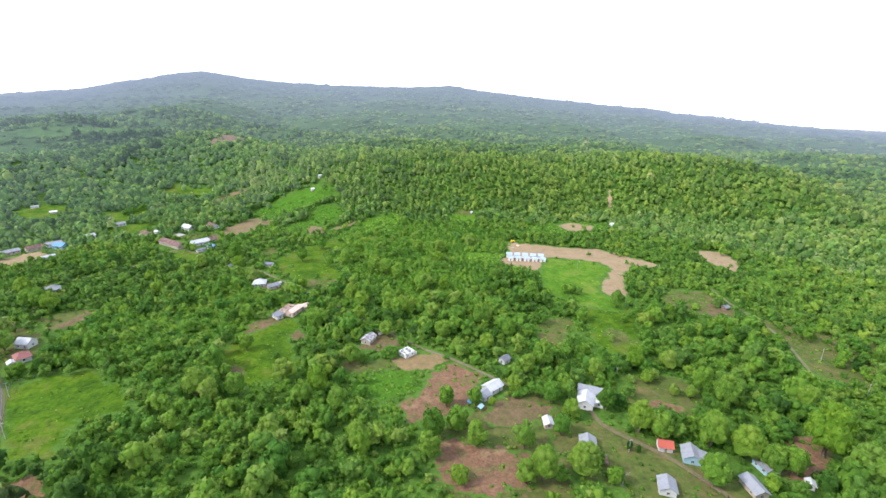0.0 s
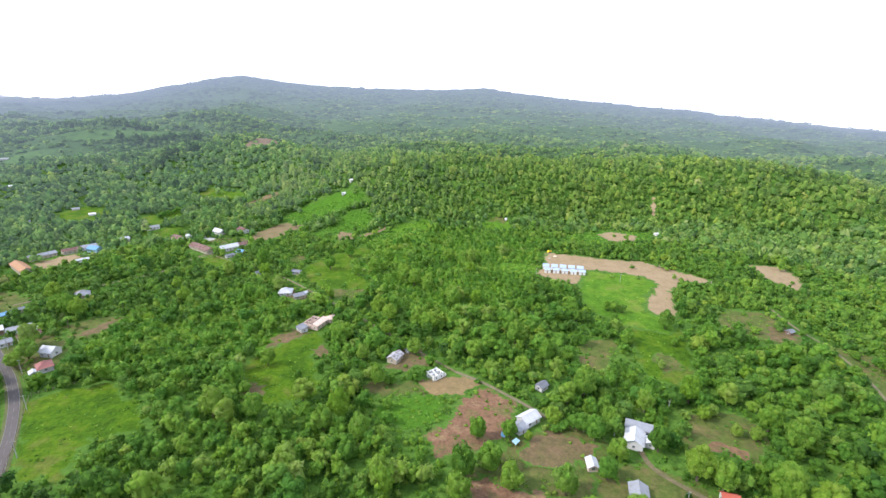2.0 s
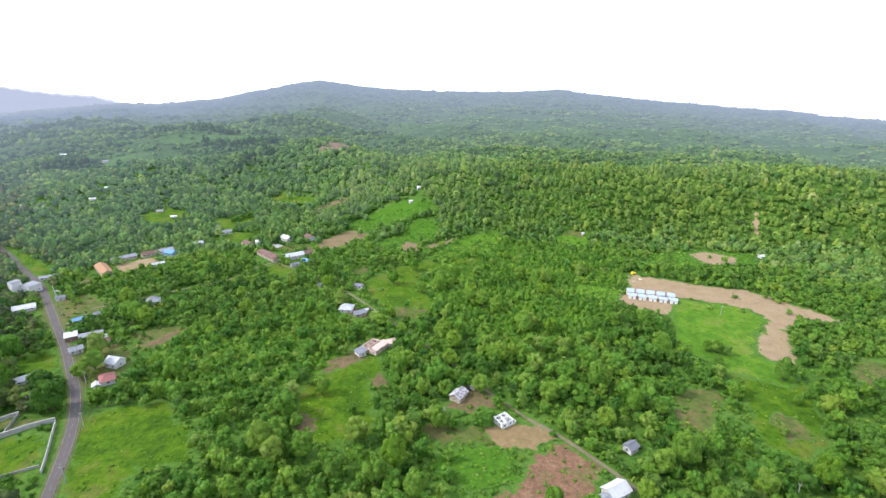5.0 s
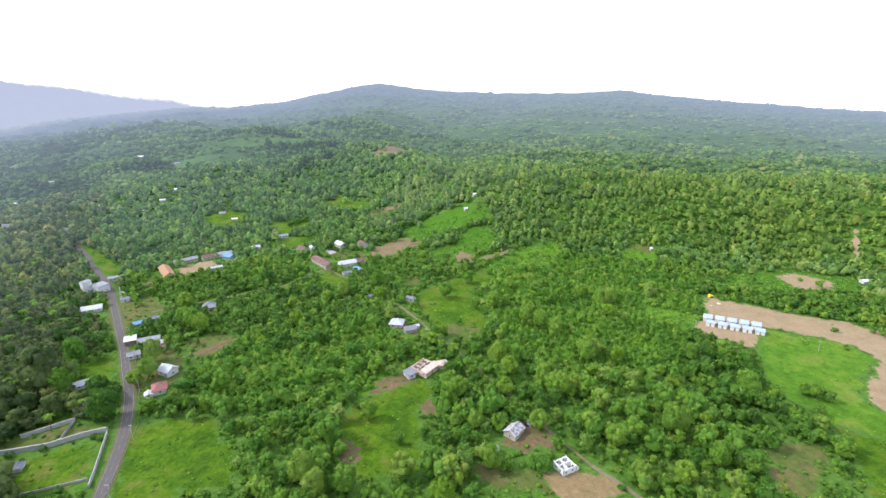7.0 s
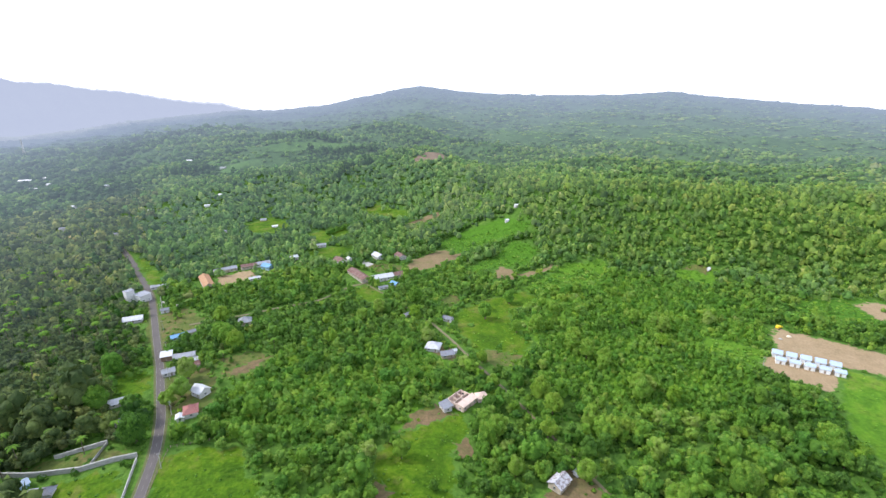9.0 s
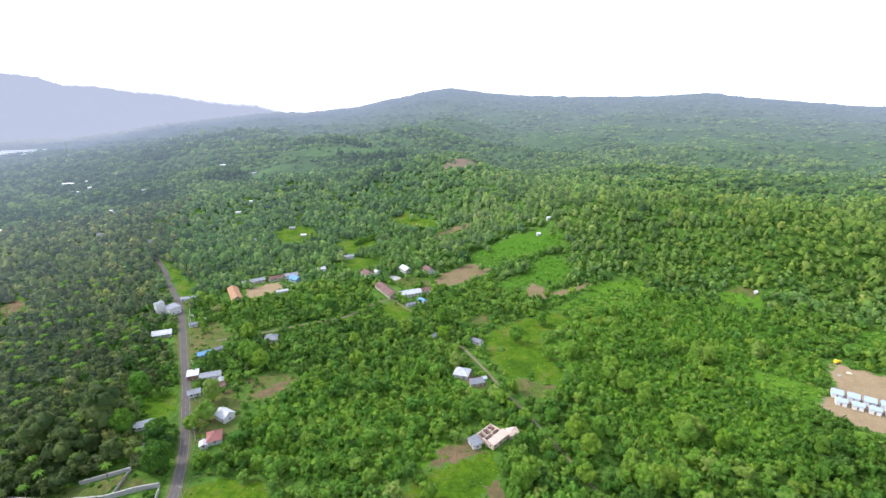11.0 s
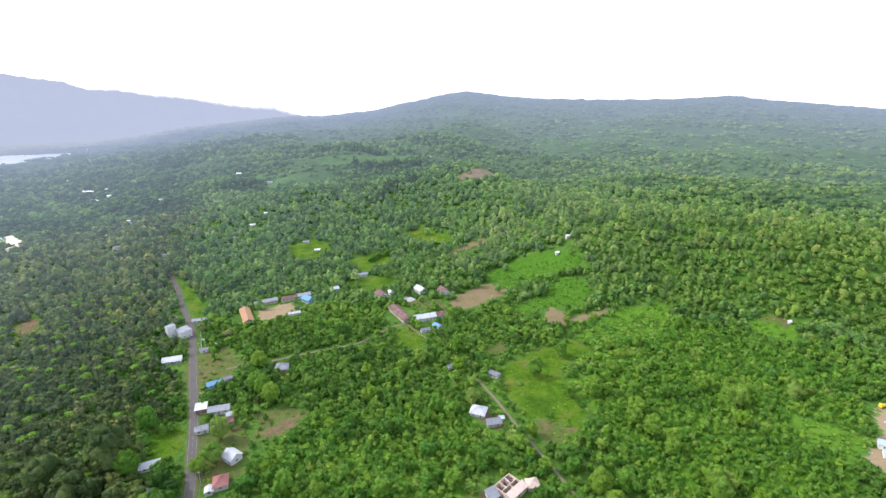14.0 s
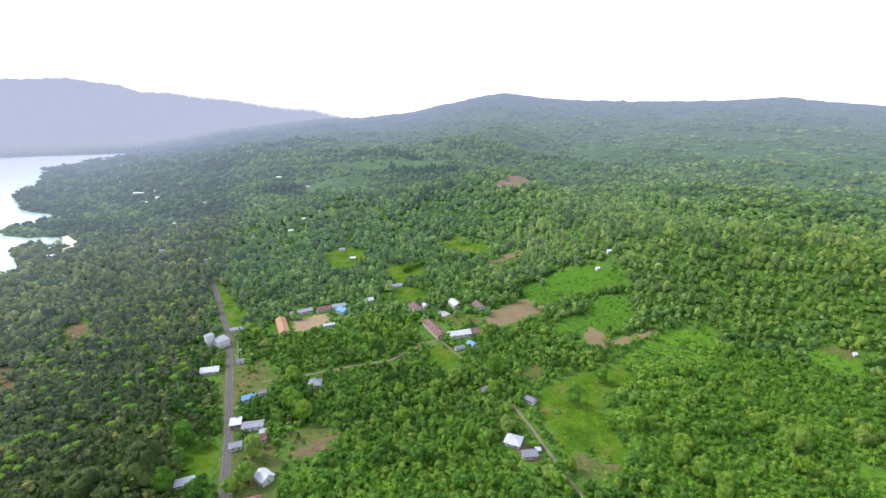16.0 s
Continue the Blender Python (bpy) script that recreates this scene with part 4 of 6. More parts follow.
# roadside houses
house("house", -138.8, 215.5, -25, 7.2, 6.2, 3.3, 2.0, WHITE_ROOF, WHITE_WALL, "white house with a bright white gable roof beside gardens")
house("house", -135, 199.6, -60, 7.2, 6.0, 2.9, 1.9, PINK_ROOF, WHITE_WALL, "house with a faded red hipped roof", roof="hip")
house("porch_hut", -137.6, 194.6, -60, 3.4, 3.0, 2.4, 0.7, WHITE_ROOF, WHITE_WALL, "small white porch building of the red-roofed house", category="hut")
house("house", -178, 248.5, 27, 5.6, 5.0, 3.2, 0.9, WHITE_ROOF, BROWN_WALL, "narrow building with a white front beside the road", roof="shed")
house("house", -167.5, 249.5, 24, 11.0, 5.4, 2.9, 1.2, ZINC, WHITE_WALL, "long zinc-roofed building end-on to the road")
house("house", -158.6, 239.4, 34, 10.0, 4.6, 2.6, 1.2, RUST_ROOF, CREAM_WALL, "low building with a rust-brown sheet roof")
house("house", -167, 232.6, 34, 6.0, 4.4, 2.7, 1.3, ZINC, WHITE_WALL, "small grey-roofed shop beside the road")
house("hut", -159, 246, 34, 3.0, 2.8, 2.6, 1.0, WHITE_ROOF, WHITE_WALL, "small white-roofed outbuilding behind the shop", category="hut", bare=True)
house("house", -186, 273, 40, 8.0, 4.6, 2.6, 1.0, BRIGHT_BLUE_ROOF, BLUE_WALL, "low building under a blue sheet roof beside the road")
house("hut", -181, 280, 40, 4.5, 3.5, 2.3, 0.8, OLD_ZINC, CREAM_WALL, "grey hut behind the blue roof", category="hut", bare=True)
house("house", -152, 295.5, 20, 8.0, 7.4, 3.2, 2.4, ZINC, CREAM_WALL, "house with a grey hipped roof among trees", roof="hip")
house("hut", -219, 311.5, 30, 5.2, 4.0, 2.4, 0.9, OLD_ZINC, WHITE_WALL, "small pale kiosk beside the road", category="kiosk")
house("long_shed", -251, 355, 28, 12.0, 4.4, 2.7, 0.9, ZINC, WHITE_WALL, "long low grey-roofed building beside the road", category="shed")
house("house", -249, 331.5, -30, 10.0, 8.0, 5.4, 0.3, ZINC, WHITE_WALL, "two-storey white flat-roofed building beside the road", roof="shed", over=0.3)
house("house_tower", -258.5, 330, -30, 5.0, 6.0, 8.4, 0.3, ZINC, WHITE_WALL, "taller white stair block of the two-storey building", roof="shed", over=0.2)
house("house", -232, 296, 27, 11.5, 5.2, 3.0, 1.2, WHITE_ROOF, WHITE_WALL, "white-roofed house beside the road among trees", porch=1.4)
house("hut", -201, 236.5, 35, 5.6, 4.6, 2.7, 1.0, ZINC, WHITE_WALL, "white hut beneath tall trees", category="hut")
house("long_shed", -175.5, 204.5, 33, 8.4, 3.2, 2.1, 0.8, WHITE_ROOF, BLOCK_WALL, "long narrow white-roofed shed", roof="shed", category="shed")
house("hut", -164.2, 190, 44, 4.8, 4.0, 2.5, 1.2, OLD_ZINC, WHITE_WALL, "small blue-grey roofed hut under trees", category="hut")
house("hut", -167, 151.5, 15, 4.4, 4.0, 2.4, 1.4, OLD_ZINC, WHITE_WALL, "small hip-roofed pavilion in the walled lot", roof="hip", category="hut", bare=True)
house("hut", -172.5, 150.5, 15, 2.4, 2.4, 2.1, 0.4, ZINC, TEAL_WALL, "tiny teal washhouse in the walled lot", roof="shed", category="hut", bare=True)
house("long_shed", -182, 153, 60, 8.0, 4.0, 2.6, 1.0, BLUE_ROOF, BLUE_WALL, "blue and white striped shed by the wall", category="shed")

# two schools
house("school_block", -217.5, 366, -53, 29.0, 7.6, 3.3, 2.0, ORANGE_ROOF, CREAM_WALL, "long school block with a faded orange roof", category="school")
house("school_block", -216, 395, 44, 19.0, 6.2, 3.0, 1.4, ZINC, CREAM_WALL, "school block with a grey sheet roof", category="school")
house("school_block", -199, 405.5, 36, 13.0, 6.2, 3.0, 1.4, RUST_ROOF, CREAM_WALL, "school block with a rusty roof", category="school")
house("school_block", -189, 413, 33, 12.0, 6.4, 3.0, 1.4, ZINC, WHITE_WALL, "school block with a pale zinc roof", category="school")
house("house", -181, 405, -26, 9.6, 7.6, 3.2, 1.9, BRIGHT_BLUE_ROOF, BLUE_WALL, "building with a vivid blue roof and pale blue walls")
house("hut", -181, 377, 35, 9.0, 3.2, 2.3, 0.8, WHITE_ROOF, WHITE_WALL, "low white sheds at the yard's edge", category="shed")
house("school_block", -92.5, 386.5, -52, 30.0, 8.0, 3.3, 2.1, RUST_ROOF, CREAM_WALL, "long school block with a patchy rust-red roof", category="school")
house("school_block", -71.5, 381.5, 29, 18.6, 7.6, 3.3, 2.0, WHITE_ROOF, WHITE_WALL, "white-roofed school block with a row of windows", category="school")
house("school_block", -57.5, 389.4, 29, 10.0, 7.4, 3.2, 1.9, RUST_ROOF, WHITE_WALL, "dark red-roofed end of the school", category="school")
house("house", -58.5, 368, -40, 6.4, 5.2, 2.7, 1.4, BRIGHT_BLUE_ROOF, WHITE_WALL, "small house with a vivid blue roof")
house("hut", -67, 361.5, 30, 7.0, 3.2, 2.2, 0.7, OLD_ZINC, WHITE_WALL, "low pale shed behind the school", category="shed")
house("house", -119, 424, -48, 12.0, 8.0, 3.1, 2.0, RUST_ROOF, WHITE_WALL, "house with a rust-red roof and white gable ends")
house("hut", -111.5, 430, -48, 4.4, 3.6, 2.8, 1.0, WHITE_ROOF, WHITE_WALL, "small white outbuilding beside the school", category="hut", bare=True)
house("house", -85.5, 439, -52, 13.0, 7.6, 3.1, 2.0, WHITE_ROOF, WHITE_WALL, "school hall with a white sheet roof", category="hall")
house("house", -63.5, 439, -58, 12.0, 7.4, 3.1, 2.0, RUST_ROOF, WHITE_WALL, "school hall with a rust-brown roof", category="hall")
house("house", -166, 431, 40, 7.0, 5.0, 3.0, 1.5, WHITE_ROOF, WHITE_WALL, "white house half hidden by trees")
house("long_shed", -152.5, 470, 30, 12.0, 5.0, 2.8, 1.2, ZINC, WHITE_WALL, "pale-roofed shed beside a meadow", category="shed")

# scattered far houses
for k, (x, y, L, yaw, rm) in enumerate([(-255, 571, 7, 20, ZINC), (-352, 618, 6.5, 30, BRIGHT_ROOF), (-353, 658, 5.5, 10, BRIGHT_ROOF), (-475, 558, 8, 40, OLD_ZINC), (-487, 536, 10, 20, OLD_ZINC), (-587, 668, 7, 30, ZINC), (-600, 682, 7, 0, BRIGHT_ROOF), (-568, 652, 7, 60, OLD_ZINC),
                                        (-607, 768, 6.5, 20, BRIGHT_ROOF), (-672, 924, 8, 20, BRIGHT_ROOF), (-788, 854, 10, 30, BRIGHT_ROOF), (-795, 827, 14, 10, BRIGHT_ROOF), (-833, 894, 10, 20, BRIGHT_ROOF), (-860, 884, 28, 18, BRIGHT_ROOF), (-1046, 977, 18, 20, BRIGHT_ROOF), (-1036, 1004, 24, 10, BRIGHT_ROOF),
                                        (-420, 600, 6, 20, ZINC), (-400, 505, 7, 30, OLD_ZINC), (-450, 860, 9, 0, ZINC), (56, 520, 4.5, 20, BRIGHT_ROOF), (44, 500, 3.5, 20, BRIGHT_ROOF), (205, 391, 1.8, 10, BRIGHT_ROOF), (345, 322, 6, 0, BRIGHT_ROOF), (-280, 520, 5, 20, ZINC), (-230, 545, 6, 20, BRIGHT_ROOF), (-640, 512, 9, 40, BRIGHT_ROOF), (-560, 940, 10, 20, BRIGHT_ROOF)]):
    house("far_house", x, y, yaw, L, 7.0 if L > 8 else min(4.5, 0.8 * L), 3.0 if L > 8 else 2.4, 1.4 if L > 8 else 0.8, rm, WHITE_WALL, "pale-roofed house among distant trees" if rm is not OLD_ZINC else "grey-roofed house among distant trees", bare=True, group="scattered far houses")


def roofless_house(x, y, yaw):
    """The burnt-out house: standing walls, an open middle with rubble and a sagging rest of roof."""
    ob = thing("roofless_house", x, y, yaw, "pink plastered house without most of its roof", "ruined house")
    FOOT.append((x, y, 9.5))
    bm = bmesh.new()
    box(bm, -5.7, 5.7, -5.5, 5.5, -1.0, 0.1)
    part("floor_slab", bm, SOIL, ob, "floor of brown rubble")
    for p0, p1 in (((-5.5, -5.3), (5.5, -5.3)), ((5.5, -5.1), (5.5, 5.1)), ((5.5, 5.3), (-5.5, 5.3)), ((-5.5, 5.1), (-5.5, -5.1))):
        wall_side(ob, p0, p1, 3.3, PINK_WALL, auto_openings(math.dist(p0, p1), 3.3), 0.3)
    for p0, p1 in (((-5.2, 0.8), (5.2, 0.8)), ((-1.6, 1.1), (-1.6, 5.0)), ((2.0, 1.1), (2.0, 5.0)), ((0.6, -5.0), (0.6, 0.7))):
        wall_side(ob, p0, p1, 3.1, PINK_WALL, ((1.2, 2.1, 0.0, 2.0),) if math.dist(p0, p1) > 3.5 else (), 0.25, name="inner_wall")
    sheet_slope(ob, (-5.9, -5.8, 3.2), (5.9, -5.8, 3.2), (5.9, -2.0, 4.3), (-5.9, -2.0, 4.3), PINK_WALL, "remaining front slope of the roof")
    rng = np.random.RandomState(9)
    bm = bmesh.new()
    for _ in range(60):
        cx, cy, s = rng.uniform(-5, 5), rng.uniform(-1.5, 5), rng.uniform(0.15, 0.5)
        box(bm, cx - s, cx + s, cy - s * 0.6, cy + s * 0.6, 0.05, 0.1 + s * 0.7)
    part("rubble", bm, RUST_ROOF, ob, "heap of broken roof sheets and timber")
    return ob


roofless_house(-1.5, 213.5, 52)
house("house_wing", 8.6, 217.5, 20, 5.0, 5.0, 2.6, 1.4, PINK_WALL, PINK_WALL, "small hipped wing of the ruined pink house", roof="hip")
house("hut", -9.5, 208.5, -60, 5.6, 4.2, 2.5, 0.8, OLD_ZINC, WHITE_WALL, "grey lean-to shed beside the ruined pink house", roof="shed", category="hut")


def block_ruin(x, y, yaw):
    ob = thing("block_ruin", x, y, yaw, "unfinished white block house with no roof on straw-coloured ground", "unfinished house")
    FOOT.append((x, y, 6.0))
    bm = bmesh.new()
    box(bm, -3.4, 3.4, -3.2, 3.2, -0.8, 0.12)
    part("floor_slab", bm, CONCRETE, ob, "concrete floor")
    for p0, p1 in (((-3.2, -3.0), (3.2, -3.0)), ((3.2, -2.75), (3.2, 2.75)), ((3.2, 3.0), (-3.2, 3.0)), ((-3.2, 2.75), (-3.2, -2.75))):
        n = math.dist(p0, p1)
        wall_side(ob, p0, p1, 2.9, NEW_WALL, ((0.9, 1.8, 0.9, 2.1), (n - 2.2, n - 1.3, 0.9, 2.1)), 0.25)
    wall_side(ob, (-2.95, 0.2), (2.95, 0.2), 2.8, NEW_WALL, ((1.0, 1.9, 0.9, 2.1),), 0.2, name="inner_wall")
    wall_side(ob, (0.2, 0.4), (0.2, 2.75), 2.8, NEW_WALL, (), 0.2, name="inner_wall")
    wall_side(ob, (-0.6, -2.75), (-0.6, 0.0), 2.8, NEW_WALL, (), 0.2, name="inner_wall")
    for sx in (-3.2, 3.2):
        for sy in (-3.0, 3.0):
            bm = bmesh.new()
            box(bm, sx - 0.16, sx + 0.16, sy - 0.16, sy + 0.16, 0.0, 3.15)
            part("corner_post", bm, CONCRETE, ob)
    bm = bmesh.new()
    box(bm, 3.3, 4.6, -3.2, -1.4, 0, 1.6)
    part("lean_to", bm, BLOCK_WALL, ob, "low annex of bare blocks")
    return ob


block_ruin(54.5, 141, 25)


# ---- walls, fences, poles and small things ----
def garden_wall(line, h, mat, label, t=0.25, capped=True):
    x0, y0 = line[0]
    ob = thing("garden_wall", x0, y0, 0, label, "wall", "walls of the lot")
    z0 = ground_at(x0, y0)
    for (ax, ay), (bx, by) in zip(line, line[1:]):
        n = max(1, int(math.hypot(bx - ax, by - ay) / 3.0))
        for k in range(n):
            p = Vector((ax + (bx - ax) * k / n - x0, ay + (by - ay) * k / n - y0, 0))
            q = Vector((ax + (bx - ax) * (k + 1) / n - x0, ay + (by - ay) * (k + 1) / n - y0, 0))
            d = (q - p).normalized()
            s = Vector((-d.y, d.x, 0)) * t / 2
            zp, zq = ground_at(p.x + x0, p.y + y0) - z0, ground_at(q.x + x0, q.y + y0) - z0
            up = Vector((0, 0, 1))
            bm = bmesh.new()
            prism(bm, [p - s + up * (zp - 0.6), q - s + up * (zq - 0.6), q + s + up * (zq - 0.6), p + s + up * (zp - 0.6)], [p - s + up * (zp + h), q - s + up * (zq + h), q + s + up * (zq + h), p + s + up * (zp + h)])
            part("wall_panel", bm, mat, ob)
            bm = bmesh.new()
            box(bm, p.x - 0.17, p.x + 0.17, p.y - 0.17, p.y + 0.17, zp - 0.6, zp + h + 0.15)
            part("post", bm, CONCRETE, ob)
    CLEAR_LINES.append((line, 1.4))
    return ob


garden_wall([(-205, 160), (-185, 160.5), (-162, 162.5), (-142, 170)], 2.3, CONCRETE, "long pale concrete lot wall", 0.7)
garden_wall([(-180, 170), (-161, 177.5)], 2.0, CONCRETE, "pale concrete wall beside the grassy lane", 0.6)
garden_wall([(-161, 177), (-159.5, 164)], 1.5, CONCRETE, "short concrete cross wall")
garden_wall([(-141, 168), (-131.5, 145), (-129, 138)], 1.6, CONCRETE, "low roadside concrete wall", 0.4)
garden_wall([(-170, 135), (-143, 140), (-132, 142)], 1.2, CONCRETE, "low concrete wall at the lot's end")
garden_wall([(-239, 337), (-222, 313)], 1.3, CONCRETE, "low yard wall beside the road")
garden_wall([(-231, 327), (-213, 321)], 1.3, BLOCK_WALL, "low block cross wall of a yard")


def fence(line, label):
    x0, y0 = line[0]
    ob = thing("fence", x0, y0, 0, label, "fence", "field fences")
    z0, rails = ground_at(x0, y0), []
    for (ax, ay), (bx, by) in zip(line, line[1:]):
        n = max(1, int(math.hypot(bx - ax, by - ay) / 2.5))
        for k in range(n + 1):
            x, y = ax + (bx - ax) * k / n - x0, ay + (by - ay) * k / n - y0
            z = ground_at(x + x0, y + y0) - z0
            bm = bmesh.new()
            box(bm, x - 0.08, x + 0.08, y - 0.08, y + 0.08, z - 0.4, z + 1.4)
            part("post", bm, WOOD, ob)
            rails.append((x, y, z))
    bm = bmesh.new()
    for p, q in zip(rails, rails[1:]):
        for h in (0.5, 1.1):
            a, b = Vector(p) + Vector((0, 0, h)), Vector(q) + Vector((0, 0, h))
            prism(bm, [a, a + Vector((0.05, 0.05, 0)), a + Vector((0, 0, 0.06))], [b, b + Vector((0.05, 0.05, 0)), b + Vector((0, 0, 0.06))])
    part("rail", bm, WOOD, ob)
    return ob


fence([(-115, 112), (-121, 138), (-131, 174)], "dark wooden field fence along the road")
fence([(-131, 176), (-106, 185), (-100, 186)], "dark wooden fence at the meadow's top")
fence([(-119, 105), (-97, 110), (-80, 128)], "overgrown fence at the meadow's foot")


def pole(x, y, h, label, mat=None, arms=0, lean=0.0):
    ob = thing("pole", x, y, 0, label, "pole", "utility poles")
    bm = bmesh.new()
    bmesh.ops.create_cone(bm, cap_ends=True, segments=8, radius1=0.17, radius2=0.11, depth=h + 0.6, matrix=Matrix.Translation((0, 0, h / 2 - 0.3)) @ Matrix.Rotation(radians(lean), 4, "X"))
    part("shaft", bm, mat or CONCRETE, ob)
    for k in range(arms):
        bm = bmesh.new()
        box(bm, -0.9, 0.9, -0.06, 0.06, h - 0.5 - 0.6 * k, h - 0.38 - 0.6 * k)
        part("crossarm", bm, GALV, ob)
    return ob


for x, y, h, arms in ((169, 251, 7, 1), (225, 222, 7, 1), (269, 61, 8, 1), (254, 31, 8, 1), (287, 197, 6, 0), (115, 78, 6, 0), (118, 41, 6, 1)):
    pole(x, y, h, "pale concrete utility pole standing in grass", arms=arms)
for k in range(60, 150, 11):
    q = rp[k] + rs[k] * 4.6
    pole(q[0], q[1], 8.0, "grey roadside utility pole", arms=1)


def lattice_mast(x, y, h):
    ob = thing("radio_mast", x, y, 0, "tall pale steel lattice mast above far trees", "mast")
    for sx in (-1, 1):
        for sy in (-1, 1):
            bm = bmesh.new()
            prism(bm, [(sx * 2.4 + a * 0.35, sy * 2.4 + b * 0.35, 0) for a, b in ((-1, -1), (1, -1), (1, 1), (-1, 1))], [(sx * 0.7 + a * 0.3, sy * 0.7 + b * 0.3, h) for a, b in ((-1, -1), (1, -1), (1, 1), (-1, 1))])
            part("leg", bm, GALV, ob)
    for k in range(10):
        z, w = h * k / 10, 2.4 - 1.7 * k / 10
        bm = bmesh.new()
        for a, b in (((-w, -w), (w, -w)), ((w, -w), (w, w)), ((w, w), (-w, w)), ((-w, w), (-w, -w))):
            p, q = Vector((*a, z)), Vector((*b, z + h / 10))
            prism(bm, [p, p + Vector((0.3, 0.3, 0)), p + Vector((0, 0, 0.4))], [q, q + Vector((0.3, 0.3, 0)), q + Vector((0, 0, 0.4))])
        part("brace", bm, GALV, ob)
    return ob


lattice_mast(-1150, 1190, 56)


def heap(name, x, y, r, h, mat, label, category, seed=0, up=0.1):
    bm = bmesh.new()
    bmesh.ops.create_icosphere(bm, subdivisions=2, radius=1)
    rng = np.random.RandomState(seed)
    for v in bm.verts:
        k = 1 + (rng.rand() - 0.5) * 0.3
        v.co = Vector((v.co.x * r * k, v.co.y * r * k, max(v.co.z, -0.3) * h * k))
    ob = part(name, bm, mat, None, label, True)
    ob.matrix_basis = pose(x, y, ground_at(x, y) + up)
    return tagged(ob, label, category)


heap("sand_heap", 4, 299, 2.6, 1.6, STRAW, "rounded pale hay mound in the meadow", "mound", 1)
heap("sand_heap", 206, 287, 1.6, 0.8, SAND, "pale heap of building sand", "heap", 2)
heap("sand_heap", 199, 284, 1.2, 0.7, CONCRETE, "grey heap of gravel", "heap", 3)


def digger(x, y, yaw):
    ob = thing("digger", x, y, yaw, "small yellow earth mover parked on dirt", "digger")
    bm = bmesh.new()
    box(bm, -1.7, 1.7, -0.9, 0.9, 0.8, 1.7)
    box(bm, -1.5, -0.2, -0.8, 0.8, 1.7, 2.7)
    part("body", bm, YELLOW, ob)
    for s in (-1, 1):
        bm = bmesh.new()
        box(bm, -1.9, 1.9, s * 1.15 - 0.25, s * 1.15 + 0.25, 0, 0.8)
        part("track", bm, DARK, ob, "dark crawler track")
    bm = bmesh.new()
    box(bm, 1.6, 3.4, -0.2, 0.2, 1.2, 1.6)
    box(bm, 3.2, 3.7, -0.9, 0.9, 0.2, 1.3)
    part("arm", bm, YELLOW, ob)


digger(206, 298, 30)
for x, y in ((206, 298), (203, 292), (200, 287)):
    FOOT.append((x, y, 6.0))


def tarp(x, y, L, W, mat, label, yaw=0):
    ob = thing("tarpaulin", x, y, yaw, label, "tarpaulin")
    sheet_slope(ob, (-L / 2, -W / 2, 1.6), (L / 2, -W / 2, 1.6), (L / 2, W / 2, 2.2), (-L / 2, W / 2, 2.2), mat, name="sheet")
    for sx in (-1, 1):
        for sy in (-1, 1):
            bm = bmesh.new()
            box(bm, sx * (L / 2 - 0.2) - 0.06, sx * (L / 2 - 0.2) + 0.06, sy * (W / 2 - 0.2) - 0.06, sy * (W / 2 - 0.2) + 0.06, -0.3, 1.55 if sy < 0 else 2.05)
            part("post", bm, WOOD, ob)


tarp(73, 85.5, 3.2, 2.0, BLUE_WALL, "pale blue washing and sheeting near the white house", 30)
tarp(69.5, 90.5, 2.6, 1.8, BRIGHT_BLUE_ROOF, "blue tarpaulin shelter near the brown field", 60)
tarp(104, 40.5, 5.5, 4.5, RUST_ROOF, "collapsed rust-brown roof on posts", 57)


def dead_tree(x, y, h, seed):
    """A bleached trunk with a few bare limbs."""
    ob = thing("dead_tree", x, y, seed * 40, "bleached dead tree with bare forked limbs", "dead tree")
    rng = np.random.RandomState(seed)
    bm = bmesh.new()
    bmesh.ops.create_cone(bm, cap_ends=True, segments=7, radius1=0.24, radius2=0.12, depth=h * 0.6, matrix=Matrix.Translation((0, 0, h * 0.3 - 0.1)))
    part("trunk", bm, CONCRETE, ob)
    for k in range(5):
        a, tilt, n = k * 1.3 + rng.rand(), rng.uniform(0.35, 0.8), h * rng.uniform(0.3, 0.5)
        bm = bmesh.new()
        m = Matrix.Translation((0, 0, h * (0.42 + 0.04 * k))) @ Matrix.Rotation(a, 4, "Z") @ Matrix.Rotation(tilt, 4, "Y") @ Matrix.Translation((0, 0, n / 2))
        bmesh.ops.create_cone(bm, cap_ends=True, segments=5, radius1=0.1, radius2=0.03, depth=n, matrix=m)
        part("limb", bm, CONCRETE, ob)
    return ob


dead_tree(103, 27.5, 8, 1)
dead_tree(152, 88, 6, 2)
dead_tree(29, 149, 6, 3)
fence([(131, 24), (135, 10), (139, -8)], "pale post fence along the lane")
fence([(92, 97), (100, 88), (110, 78)], "post fence beside the grazed plot")
fence([(-160, 226), (-150, 208), (-140, 190)], "garden fence behind the roadside")


# ---- trees ----
def ico(sub):
    bm = bmesh.new()
    bmesh.ops.create_icosphere(bm, subdivisions=sub, radius=1)
    v = np.array([tuple(q.co) for q in bm.verts])
    f = np.array([[q.index for q in p.verts] for p in bm.faces])
    bm.free()
    return v, f


ICO1, ICO2 = ico(1), ico(2)


